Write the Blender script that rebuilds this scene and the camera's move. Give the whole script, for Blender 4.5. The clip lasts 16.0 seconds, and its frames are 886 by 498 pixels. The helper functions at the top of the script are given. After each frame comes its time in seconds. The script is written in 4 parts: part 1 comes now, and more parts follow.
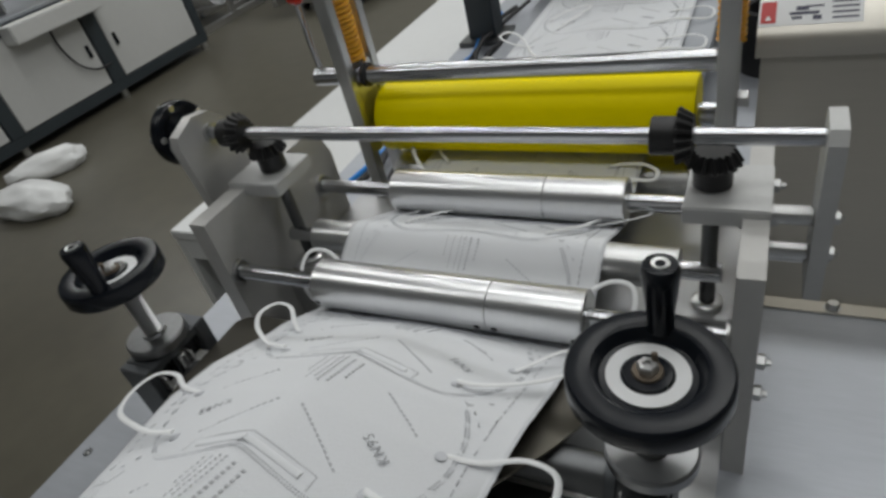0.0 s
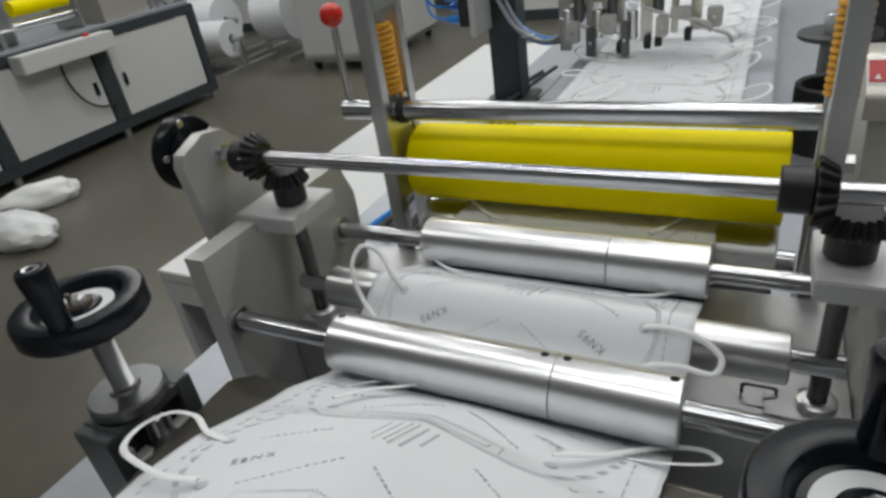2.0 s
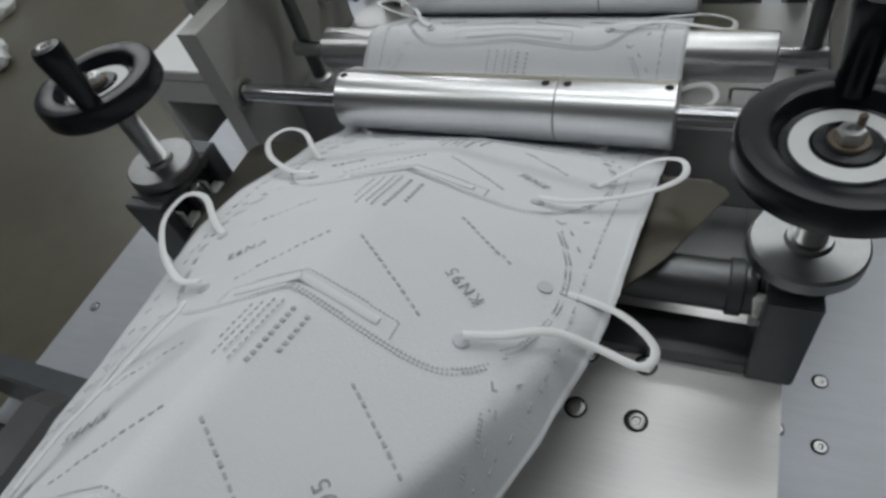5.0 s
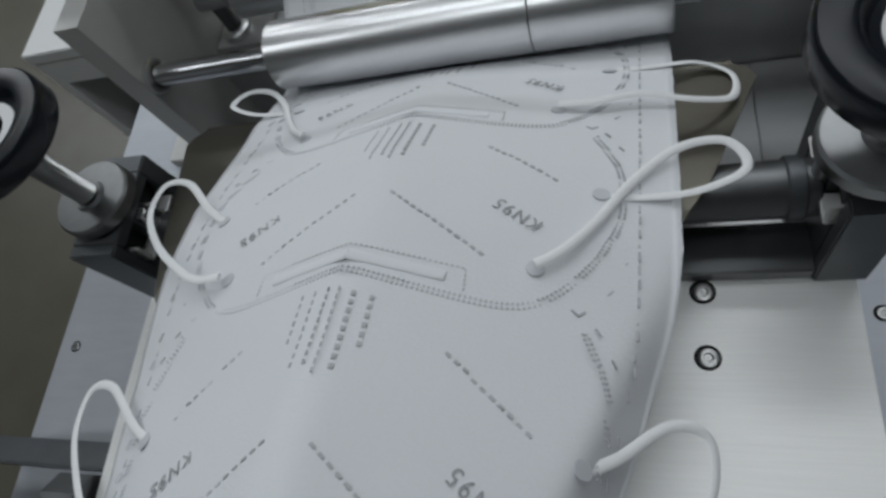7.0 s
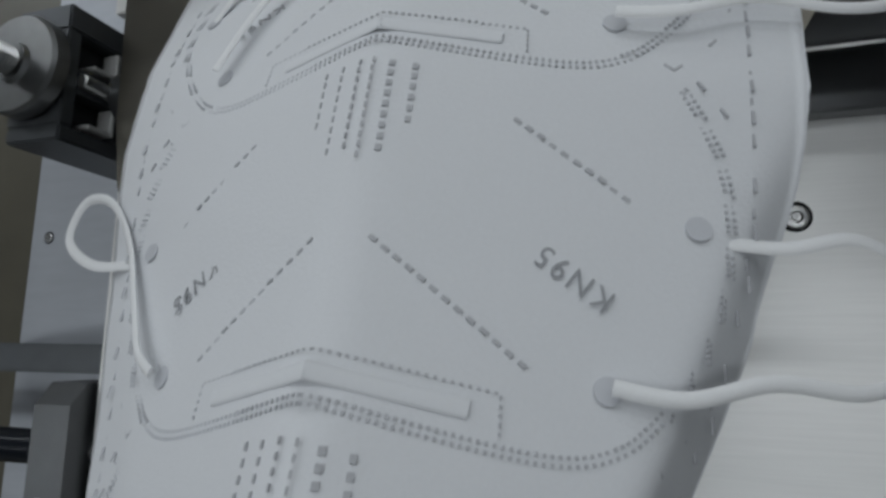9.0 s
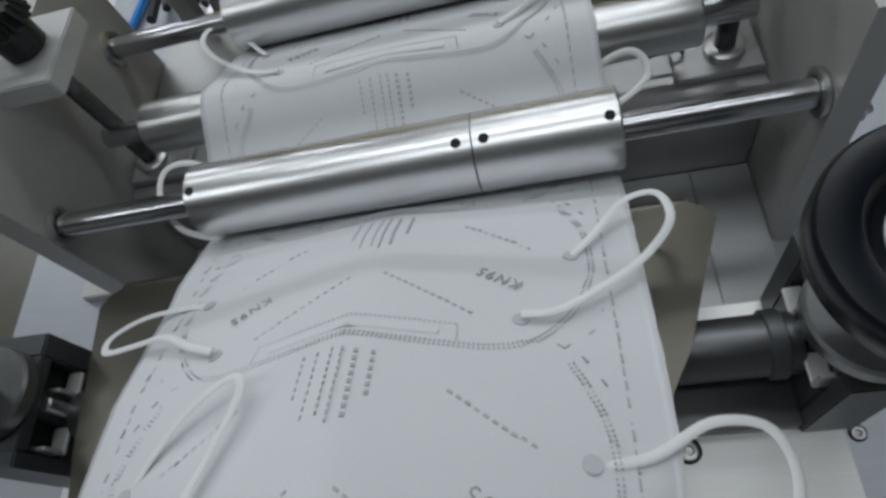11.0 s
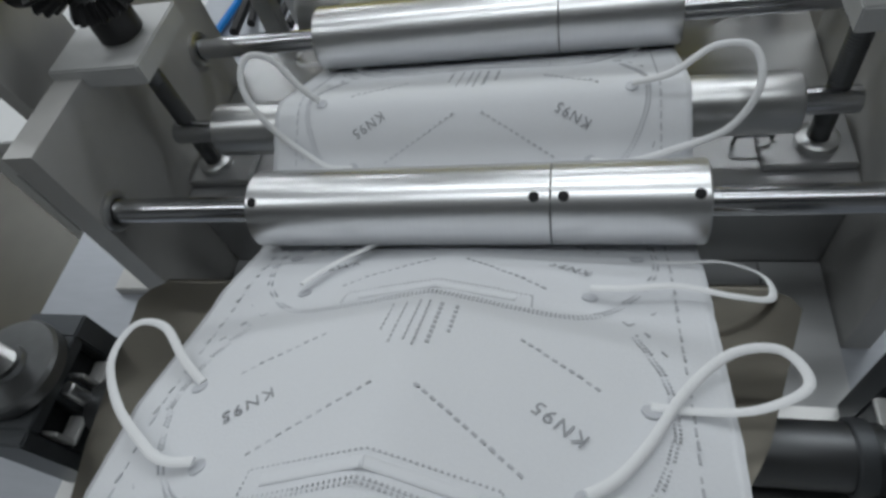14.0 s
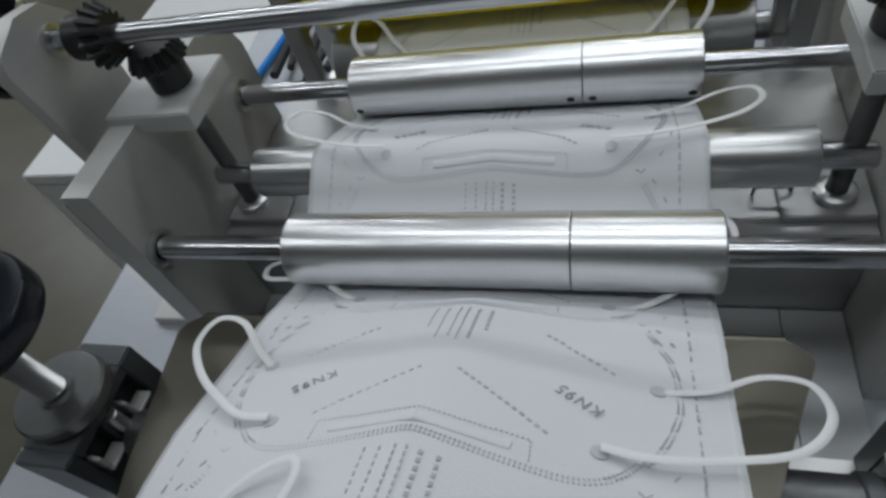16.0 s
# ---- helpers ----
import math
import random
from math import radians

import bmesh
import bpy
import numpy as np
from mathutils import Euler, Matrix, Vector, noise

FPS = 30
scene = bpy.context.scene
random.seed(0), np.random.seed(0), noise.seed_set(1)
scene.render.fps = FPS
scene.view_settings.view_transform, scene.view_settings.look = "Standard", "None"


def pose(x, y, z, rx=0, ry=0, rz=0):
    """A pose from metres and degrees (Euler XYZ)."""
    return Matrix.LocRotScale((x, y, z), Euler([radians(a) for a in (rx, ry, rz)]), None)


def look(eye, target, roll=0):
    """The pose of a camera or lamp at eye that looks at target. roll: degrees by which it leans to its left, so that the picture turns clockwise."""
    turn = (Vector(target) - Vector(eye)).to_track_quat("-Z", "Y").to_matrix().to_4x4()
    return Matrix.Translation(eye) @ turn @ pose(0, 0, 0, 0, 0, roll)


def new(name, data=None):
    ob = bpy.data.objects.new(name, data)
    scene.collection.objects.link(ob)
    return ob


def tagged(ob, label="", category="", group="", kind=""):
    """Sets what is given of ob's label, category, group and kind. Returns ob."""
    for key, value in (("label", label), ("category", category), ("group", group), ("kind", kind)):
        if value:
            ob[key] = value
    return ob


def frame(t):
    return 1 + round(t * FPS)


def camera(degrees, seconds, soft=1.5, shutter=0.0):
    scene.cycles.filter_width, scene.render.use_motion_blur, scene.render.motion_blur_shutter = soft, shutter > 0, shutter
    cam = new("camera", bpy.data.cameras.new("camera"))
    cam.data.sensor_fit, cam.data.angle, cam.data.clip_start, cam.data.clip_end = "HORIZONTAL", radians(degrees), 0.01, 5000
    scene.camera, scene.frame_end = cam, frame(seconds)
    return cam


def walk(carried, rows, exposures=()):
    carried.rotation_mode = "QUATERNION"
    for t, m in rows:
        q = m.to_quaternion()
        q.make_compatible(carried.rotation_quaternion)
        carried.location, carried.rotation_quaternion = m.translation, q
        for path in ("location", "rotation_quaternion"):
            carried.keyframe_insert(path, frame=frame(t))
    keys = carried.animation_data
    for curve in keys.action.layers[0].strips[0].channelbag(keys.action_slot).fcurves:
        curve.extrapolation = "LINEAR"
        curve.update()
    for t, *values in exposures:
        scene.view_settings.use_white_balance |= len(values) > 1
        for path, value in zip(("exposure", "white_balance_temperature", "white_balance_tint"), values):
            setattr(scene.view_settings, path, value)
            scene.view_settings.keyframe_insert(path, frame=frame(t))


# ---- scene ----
cam = camera(70.8, 16.0, soft=3.0, shutter=0.12)
PATH = [
    (0, (0.277, -0.405, 1.363), (-0.602, 0.959, 0.194), -15.1),
    (0.5, (0.211, -0.353, 1.346), (-0.666, 0.999, 0.161), -13.8),
    (1, (0.182, -0.344, 1.334), (-0.69, 1.035, 0.177), -12.4),
    (1.5, (0.177, -0.348, 1.301), (-0.722, 1.118, 0.28), -9.9),
    (2, (0.177, -0.352, 1.299), (-0.689, 1.15, 0.302), -9.0),
    (2.5, (0.193, -0.367, 1.31), (-0.644, 1.157, 0.322), -9.0),
    (3, (0.206, -0.379, 1.321), (-0.628, 1.157, 0.348), -9.4),
    (3.5, (0.209, -0.384, 1.323), (-0.634, 1.156, 0.365), -9.7),
    (4, (0.22, -0.404, 1.328), (-0.596, 1.023, 0.189), -11.2),
    (4.5, (0.203, -0.424, 1.303), (-0.566, 0.762, -0.112), -15.0),
    (4.8, (0.194, -0.421, 1.301), (-0.56, 0.705, -0.17), -16.5),
    (5, (0.176, -0.406, 1.296), (-0.562, 0.671, -0.219), -19.0),
    (5.2, (0.157, -0.394, 1.293), (-0.562, 0.63, -0.267), -22.2),
    (7.3, (0.115, -0.329, 1.283), (-0.511, 0.385, -0.477), -40.8),
    (7.5, (0.102, -0.33, 1.262), (-0.523, 0.325, -0.521), -43.6),
    (8, (0.073, -0.313, 1.217), (-0.537, 0.171, -0.626), -52.4),
    (8.5, (0.07, -0.322, 1.219), (-0.522, 0.075, -0.65), -56.7),
    (9, (0.086, -0.301, 1.233), (-0.527, 0.02, -0.643), -63.0),
    (9.5, (0.098, -0.29, 1.245), (-0.505, 0.082, -0.626), -61.1),
    (10, (0.108, -0.268, 1.264), (-0.455, 0.236, -0.588), -53.2),
    (10.2, (0.12, -0.262, 1.291), (-0.405, 0.368, -0.533), -45.8),
    (12.5, (0.083, -0.25, 1.271), (-0.251, 0.793, -0.403), -19.0),
    (13, (0.083, -0.249, 1.266), (-0.288, 0.791, -0.401), -19.0),
    (13.5, (0.081, -0.253, 1.274), (-0.322, 0.782, -0.389), -19.0),
    (14, (0.08, -0.253, 1.275), (-0.376, 0.83, -0.343), -18.9),
    (14.5, (0.078, -0.257, 1.281), (-0.407, 0.834, -0.324), -19.1),
    (15, (0.077, -0.259, 1.285), (-0.425, 0.846, -0.305), -19.1),
    (15.5, (0.077, -0.259, 1.286), (-0.43, 0.876, -0.281), -18.7),
    (16, (0.087, -0.257, 1.294), (-0.456, 0.896, -0.247), -19.5),
]
EXPOSURES = [(0, -0.15, 6850, 10), (1.0, 0.02, 6850, 10), (1.5, 0.1, 6850, 10), (3.5, 0.1, 6850, 10), (4.0, 0.0, 6820, 10), (4.6, -0.2, 6750, 9), (5.2, -0.25, 6600, 9), (7.3, -0.4, 6420, 9), (8.5, -0.55, 6400, 9), (9.6, -0.5, 6400, 9), (10.2, -0.4, 6420, 9), (12.3, -0.3, 6430, 9), (16, -0.3, 6420, 9)]
walk(cam, [(t, look(eye, target, roll)) for t, eye, target, roll in PATH], EXPOSURES)

# ---- world and hall lights ----
world = bpy.data.worlds.new("hall_air")
scene.world = world
world.use_nodes = True
world.node_tree.nodes["Background"].inputs[0].default_value = (0.75, 0.85, 1.0, 1)
world.node_tree.nodes["Background"].inputs[1].default_value = 0.25


def hall_lamp(x, y, z, sx, sy, power):
    lamp = bpy.data.lights.new("ceiling_lamp", "AREA")
    lamp.shape, lamp.size, lamp.size_y, lamp.energy, lamp.color = "RECTANGLE", sx, sy, power, (0.93, 0.97, 1.0)
    ob = new("ceiling_lamp", lamp)
    ob.matrix_world = pose(x, y, z)


# All out of view; (-0.2, 0.7) is added to brighten the web between rollers.
LAMPS = [(-2.6, -0.9, 18), (0.3, -0.6, 16), (-2.6, 2.0, 24), (0.8, 2.0, 30), (-0.2, 0.7, 16), (-5.6, 3.4, 46), (0.6, 4.6, 50), (-2.6, 4.6, 66), (3.6, 2.0, 16)]
for lx, ly, watts in LAMPS:
    hall_lamp(lx, ly, 3.88, 2.4, 0.30, watts)


# ---- materials ----
def material(name, color, rough=0.5, metal=0.0, grain=0.08, scale=60.0, bump=0.0, stretch=(1, 1, 1), blotch=0.06, blotch_scale=5.0, specular=0.5):
    """A surface with fine grain, larger blotches and a little relief."""
    mat = bpy.data.materials.new(name)
    mat.use_nodes = True
    nt = mat.node_tree
    bsdf = nt.nodes["Principled BSDF"]
    bsdf.inputs["Metallic"].default_value = metal
    bsdf.inputs["Specular IOR Level"].default_value = specular
    coord = nt.nodes.new("ShaderNodeTexCoord")
    mapping = nt.nodes.new("ShaderNodeMapping")
    mapping.inputs["Scale"].default_value = stretch
    nt.links.new(coord.outputs["Object"], mapping.inputs["Vector"])
    fine = nt.nodes.new("ShaderNodeTexNoise")
    fine.inputs["Scale"].default_value, fine.inputs["Detail"].default_value = scale, 5
    nt.links.new(mapping.outputs["Vector"], fine.inputs["Vector"])
    broad = nt.nodes.new("ShaderNodeTexNoise")
    broad.inputs["Scale"].default_value, broad.inputs["Detail"].default_value = blotch_scale, 4
    nt.links.new(coord.outputs["Object"], broad.inputs["Vector"])
    total = nt.nodes.new("ShaderNodeMath")
    total.operation = "MULTIPLY_ADD"
    nt.links.new(fine.outputs["Fac"], total.inputs[0])
    total.inputs[1].default_value = 2 * grain
    part_two = nt.nodes.new("ShaderNodeMath")
    part_two.operation = "MULTIPLY_ADD"
    nt.links.new(broad.outputs["Fac"], part_two.inputs[0])
    part_two.inputs[1].default_value, part_two.inputs[2].default_value = 2 * blotch, 1 - grain - blotch
    nt.links.new(part_two.outputs[0], total.inputs[2])
    shade = nt.nodes.new("ShaderNodeMix")
    shade.data_type, shade.blend_type = "RGBA", "MULTIPLY"
    shade.inputs[0].default_value = 1.0
    shade.inputs[6].default_value = (*color, 1)
    grey = nt.nodes.new("ShaderNodeCombineColor")
    for n in range(3):
        nt.links.new(total.outputs[0], grey.inputs[n])
    nt.links.new(grey.outputs[0], shade.inputs[7])
    nt.links.new(shade.outputs[2], bsdf.inputs["Base Color"])
    wear = nt.nodes.new("ShaderNodeMath")
    wear.operation = "MULTIPLY_ADD"
    nt.links.new(broad.outputs["Fac"], wear.inputs[0])
    wear.inputs[1].default_value, wear.inputs[2].default_value = 0.25 * rough, rough * 0.875
    nt.links.new(wear.outputs[0], bsdf.inputs["Roughness"])
    if bump:
        relief = nt.nodes.new("ShaderNodeBump")
        relief.inputs["Strength"].default_value, relief.inputs["Distance"].default_value = bump, 0.001
        nt.links.new(fine.outputs["Fac"], relief.inputs["Height"])
        nt.links.new(relief.outputs[0], bsdf.inputs["Normal"])
    return mat


FABRIC = material("nonwoven_fabric", (0.735, 0.75, 0.775), 0.85, grain=0.03, scale=700, bump=0.25, blotch=0.02, blotch_scale=14, specular=0.15)

STRIP = material("covered_nose_strip", (0.755, 0.77, 0.795), 0.85, grain=0.02, scale=500, bump=0.1, blotch=0.01, specular=0.12)
MARK = material("welded_dash", (0.47, 0.48, 0.505), 0.6, grain=0.08, scale=900)
SEAM = material("welded_seam", (0.50, 0.51, 0.535), 0.6, grain=0.06, scale=900)
# Paler copy for the left slope's marks: that side's shading put into the colour.
WELD_SHADED = material("shaded_side_weld", (0.575, 0.59, 0.62), 0.65, grain=0.06, scale=900)
PRINT = material("grey_print", (0.33, 0.34, 0.36), 0.7, grain=0.1, scale=900)
WELD = material("weld_spot", (0.57, 0.585, 0.62), 0.45, grain=0.05, scale=900)
ELASTIC = material("elastic_cord", (0.86, 0.87, 0.88), 0.85, grain=0.05, scale=1500, bump=0.3, specular=0.15)
ALU = material("turned_aluminium", (0.76, 0.765, 0.775), 0.30, 1.0, grain=0.05, scale=22, stretch=(90, 1, 1), blotch=0.03, bump=0.03)
CHROME = material("polished_steel_shaft", (0.55, 0.56, 0.58), 0.22, 1.0, grain=0.03, scale=20, stretch=(40, 1, 1), blotch=0.05)
DARKSTEEL = material("dark_steel", (0.15, 0.155, 0.16), 0.38, 0.85, grain=0.1, scale=80, blotch=0.15, blotch_scale=12)
BLUED = material("blued_steel_block", (0.11, 0.118, 0.126), 0.42, 0.6, grain=0.12, scale=70, blotch=0.2, blotch_scale=18)
STEEL = material("brushed_steel", (0.60, 0.605, 0.605), 0.34, 1.0, grain=0.06, scale=25, stretch=(1, 40, 1), blotch=0.08, blotch_scale=7)
PLATEPAINT = material("plated_side_plate", (0.53, 0.525, 0.51), 0.46, 0.25, grain=0.05, scale=90, blotch=0.05, blotch_scale=9)
BRACKET = material("cast_grey_bracket", (0.56, 0.565, 0.56), 0.5, 0.3, grain=0.05, scale=140, bump=0.05, blotch=0.06)
TABLE = material("zinc_tabletop", (0.41, 0.43, 0.465), 0.45, 0.5, grain=0.08, scale=30, stretch=(1, 6, 1), blotch=0.12, blotch_scale=9)
BRIGHTPLATE = material("milled_base_plate", (0.80, 0.80, 0.79), 0.46, 0.7, grain=0.07, scale=18, stretch=(1, 30, 1), blotch=0.10, blotch_scale=6)
FORMER = material("rolled_steel_former", (0.15, 0.14, 0.118), 0.34, 0.9, grain=0.05, scale=25, stretch=(1, 20, 1), blotch=0.10, blotch_scale=6)
BLACK = material("black_bakelite", (0.007, 0.009, 0.013), 0.26, grain=0.1, scale=80, blotch=0.1, specular=0.22)
GEAR = material("black_gear_nylon", (0.018, 0.018, 0.019), 0.42, 0.2, grain=0.15, scale=90, blotch=0.15)
RUBBER = material("black_rubber", (0.02, 0.02, 0.022), 0.6, grain=0.1, scale=80)
ENAMEL = material("white_enamel", (0.72, 0.73, 0.73), 0.45, grain=0.03, scale=40, blotch=0.04, blotch_scale=3)
YELLOW = material("yellow_urethane", (0.95, 0.79, 0.001), 0.42, grain=0.04, scale=50, stretch=(1, 6, 6), blotch=0.06, blotch_scale=9, specular=0.08)
ORANGE = material("orange_spring_paint", (0.86, 0.42, 0.03), 0.4, grain=0.06, scale=120)
RED = material("red_knob_plastic", (0.75, 0.035, 0.02), 0.18, grain=0.04, scale=60)
BLUE = material("blue_air_hose", (0.02, 0.25, 0.72), 0.3, grain=0.05, scale=60)
CLEARHOSE = material("grey_air_hose", (0.35, 0.38, 0.42), 0.3, grain=0.05, scale=60)
FRAMEPAINT = material("dark_frame_paint", (0.035, 0.045, 0.052), 0.45, grain=0.1, scale=60, blotch=0.15)
PANEL = material("light_panel_paint", (0.60, 0.605, 0.595), 0.5, grain=0.03, scale=30, blotch=0.06, blotch_scale=2)
CONCRETE = material("sealed_concrete", (0.098, 0.091, 0.070), 0.34, grain=0.18, scale=9, blotch=0.22, blotch_scale=1.3, bump=0.02)
WALL = material("hall_wall_paint", (0.55, 0.56, 0.56), 0.8, grain=0.04, scale=6, blotch=0.06, blotch_scale=0.6)
BAG = material("thin_plastic_bag", (0.78, 0.79, 0.79), 0.35, grain=0.05, scale=40, bump=0.4, blotch=0.06, blotch_scale=6)
STAINLESS = material("stainless_cover", (0.60, 0.575, 0.52), 0.42, 0.75, grain=0.05, scale=16, stretch=(1, 1, 40), blotch=0.06, blotch_scale=4)
PAPER = material("sign_paper", (0.80, 0.81, 0.82), 0.6, grain=0.02, scale=60)
REDINK = material("sign_red", (0.55, 0.05, 0.05), 0.6, grain=0.05, scale=60)
DARKINK = material("sign_dark", (0.05, 0.05, 0.09), 0.6, grain=0.05, scale=60)
DIAL = material("dial_ring_paper", (0.70, 0.71, 0.72), 0.5, grain=0.03, scale=90)
DISCSTEEL = material("worn_lock_disc", (0.29, 0.295, 0.30), 0.36, 1.0, grain=0.1, scale=140, blotch=0.1, blotch_scale=30)
STAINED = material("stained_base_steel", (0.44, 0.445, 0.45), 0.4, 0.85, grain=0.1, scale=30, blotch=0.22, blotch_scale=9)
SHEETSTEEL = material("rolled_sheet_steel", (0.52, 0.53, 0.535), 0.38, 0.45, grain=0.06, scale=22, stretch=(1, 20, 1), blotch=0.10, blotch_scale=8)
RUST = material("worn_brass_stud", (0.16, 0.13, 0.10), 0.5, 0.7, grain=0.2, scale=90)
# Near-black for hollows: the shade inside them is put into the colour.
HOLE_SHADE = material("painted_hole_shade", (0.012, 0.013, 0.015), 0.8, grain=0.1, scale=20)
LED = bpy.data.materials.new("green_indicator")
LED.use_nodes = True
LED.node_tree.nodes["Principled BSDF"].inputs["Base Color"].default_value = (0.02, 0.5, 0.15, 1)
LED.node_tree.nodes["Principled BSDF"].inputs["Emission Color"].default_value = (0.05, 1.0, 0.35, 1)
LED.node_tree.nodes["Principled BSDF"].inputs["Emission Strength"].default_value = 2.0


# ---- mesh helpers ----
def box(bm, x0, x1, y0, y1, z0, z1, bevel=0.0, m=None):
    made = bmesh.ops.create_cube(bm, size=1.0)["verts"]
    for v in made:
        v.co = Vector((x0 + (v.co.x + 0.5) * (x1 - x0), y0 + (v.co.y + 0.5) * (y1 - y0), z0 + (v.co.z + 0.5) * (z1 - z0)))
    if bevel:
        edges = list({e for v in made for e in v.link_edges})
        made = bmesh.ops.bevel(bm, geom=edges, offset=bevel, segments=2, affect="EDGES", clamp_overlap=True)["verts"] + [v for v in made if v.is_valid]
    if m is not None:
        for v in set(made):
            v.co = m @ v.co
    return bm


def lathe(bm, profile, axis="z", centre=(0, 0, 0), seg=40):
    """Turns (radius, height) pairs round an axis."""
    turn = {"z": Matrix(), "x": Matrix.Rotation(radians(90), 4, "Y"), "y": Matrix.Rotation(radians(-90), 4, "X")}[axis]
    m = Matrix.Translation(centre) @ turn
    rings = []
    for r, h in profile:
        if r < 1e-6:
            rings.append([bm.verts.new(m @ Vector((0, 0, h)))])
        else:
            rings.append([bm.verts.new(m @ Vector((r * math.cos(2 * math.pi * k / seg), r * math.sin(2 * math.pi * k / seg), h))) for k in range(seg)])
    for a, b in zip(rings, rings[1:]):
        for k in range(seg):
            j = (k + 1) % seg
            if len(a) == 1 and len(b) > 1:
                bm.faces.new((a[0], b[k], b[j]))
            elif len(b) == 1 and len(a) > 1:
                bm.faces.new((a[k], b[0], a[j]))
            elif len(a) > 1:
                bm.faces.new((a[k], b[k], b[j], a[j]))
    return bm


def rod(bm, r, a, b, axis, centre, seg=28, chamfer=0.001):
    """A closed bar from a to b along an axis."""
    return lathe(bm, [(0, a), (r - chamfer, a), (r, a + chamfer), (r, b - chamfer), (r - chamfer, b), (0, b)], axis, centre, seg)


def spline(points, steps=6):
    """A smooth line through the points."""
    pts = [Vector(p) for p in points]
    out = []
    for i in range(len(pts) - 1):
        p0, p1, p2, p3 = pts[max(i - 1, 0)], pts[i], pts[i + 1], pts[min(i + 2, len(pts) - 1)]
        for k in range(steps):
            t = k / steps
            out.append(0.5 * (2 * p1 + (p2 - p0) * t + (2 * p0 - 5 * p1 + 4 * p2 - p3) * t * t + (3 * p1 - p0 - 3 * p2 + p3) * t ** 3))
    out.append(pts[-1])
    return out


def tube(bm, line, r, flat=1.0, seg=8):
    """A hose or cord along a line of points; flat: its height over its width."""
    rings, side = [], None
    for i, p in enumerate(line):
        d = (line[min(i + 1, len(line) - 1)] - line[max(i - 1, 0)]).normalized()
        side = d.cross(Vector((0, 0, 1))) if side is None else side - d * side.dot(d)
        if side.length < 1e-4:
            side = d.orthogonal()
        side.normalize()
        up = side.cross(d)
        rings.append([bm.verts.new(p + side * r * math.cos(2 * math.pi * k / seg) + up * r * flat * math.sin(2 * math.pi * k / seg)) for k in range(seg)])
    for a, b in zip(rings, rings[1:]):
        for k in range(seg):
            bm.faces.new((a[k], a[(k + 1) % seg], b[(k + 1) % seg], b[k]))
    bm.faces.new(rings[0][::-1])
    bm.faces.new(rings[-1])
    return bm


def prism(bm, outline, a, b, axis="x"):
    """A plate: an outline in the other two axes, pulled from a to b."""
    def at(p, q, h):
        return {"x": (h, p, q), "y": (p, h, q), "z": (p, q, h)}[axis]
    lo = [bm.verts.new(at(p, q, a)) for p, q in outline]
    hi = [bm.verts.new(at(p, q, b)) for p, q in outline]
    bm.faces.new(lo)
    bm.faces.new(hi)
    for k in range(len(lo)):
        j = (k + 1) % len(lo)
        bm.faces.new((lo[k], lo[j], hi[j], hi[k]))
    return bm


def mesh_of(name, bm, mat, smooth=True):
    bmesh.ops.recalc_face_normals(bm, faces=bm.faces)
    me = bpy.data.meshes.new(name)
    bm.to_mesh(me)
    bm.free()
    me.materials.append(mat)
    if smooth:
        me.polygons.foreach_set("use_smooth", [True] * len(me.polygons))
        me.set_sharp_from_angle(angle=radians(35))
    return me


def part(name, bm, mat, parent=None, label=""):
    ob = new(name, mesh_of(name, bm, mat))
    if parent is not None:
        ob.parent = parent
    return tagged(ob, label)


def thing(name, label, category, at=(0, 0, 0), group="", kind=""):
    ob = new(name)
    ob.location = at
    ob.empty_display_size = 0.05
    return tagged(ob, label, category, group, kind)


def setting(name, bm, mat, label, category):
    return tagged(part(name, bm, mat), label, category, kind="structure")


B = bmesh.new

# ---- hall ----
setting("floor", box(B(), -9, 6, -4, 9, -0.2, 0), CONCRETE, "grey sealed concrete factory floor", "floor")
setting("ceiling", box(B(), -9.2, 6.2, -4.2, 9.2, 4.0, 4.2), WALL, "plain pale factory hall ceiling", "ceiling")
setting("wall_north", box(B(), -9.2, 6.2, 9, 9.2, 0, 4.0), WALL, "plain pale factory hall wall", "wall")
setting("wall_south", box(B(), -9.2, 6.2, -4.2, -4, 0, 4.0), WALL, "plain pale factory hall wall", "wall")
setting("wall_east", box(B(), 6, 6.2, -4, 9, 0, 4.0), WALL, "plain pale factory hall wall", "wall")
setting("wall_west", box(B(), -9.2, -9, -4, 9, 0, 4.0), WALL, "plain pale factory hall wall", "wall")
# Unseen housings above every lamp, the added one too.
for lx, ly, watts in LAMPS:
    fixture = thing("ceiling_light", "white ceiling light housing, out of view", "ceiling light", (lx, ly, 4.0), "hall lights")
    part("housing", box(B(), -1.22, 1.22, -0.16, 0.16, -0.09, 0, 0.01), ENAMEL, fixture)

# ---- main bench ----
TZ = 0.782
bench = thing("machine_bench", "zinc-grey machine bench that carries the web rollers", "machine bench", (0, 0, 0))
part("tabletop", box(B(), -0.49, 0.95, -2.6, 2.6, TZ - 0.02, TZ, 0.002), TABLE, bench, "bluish zinc-grey steel tabletop")
part("side_panel", box(B(), -0.47, -0.455, -2.55, 2.55, 0.08, TZ - 0.021), PANEL, bench)
part("side_panel", box(B(), 0.915, 0.93, -2.55, 2.55, 0.08, TZ - 0.021), PANEL, bench)
for fx in (-0.44, 0.90):
    for fy in (-2.4, -0.8, 0.8, 2.4):
        part("foot", rod(B(), 0.03, 0, 0.082, "z", (fx, fy, 0)), RUBBER, bench)


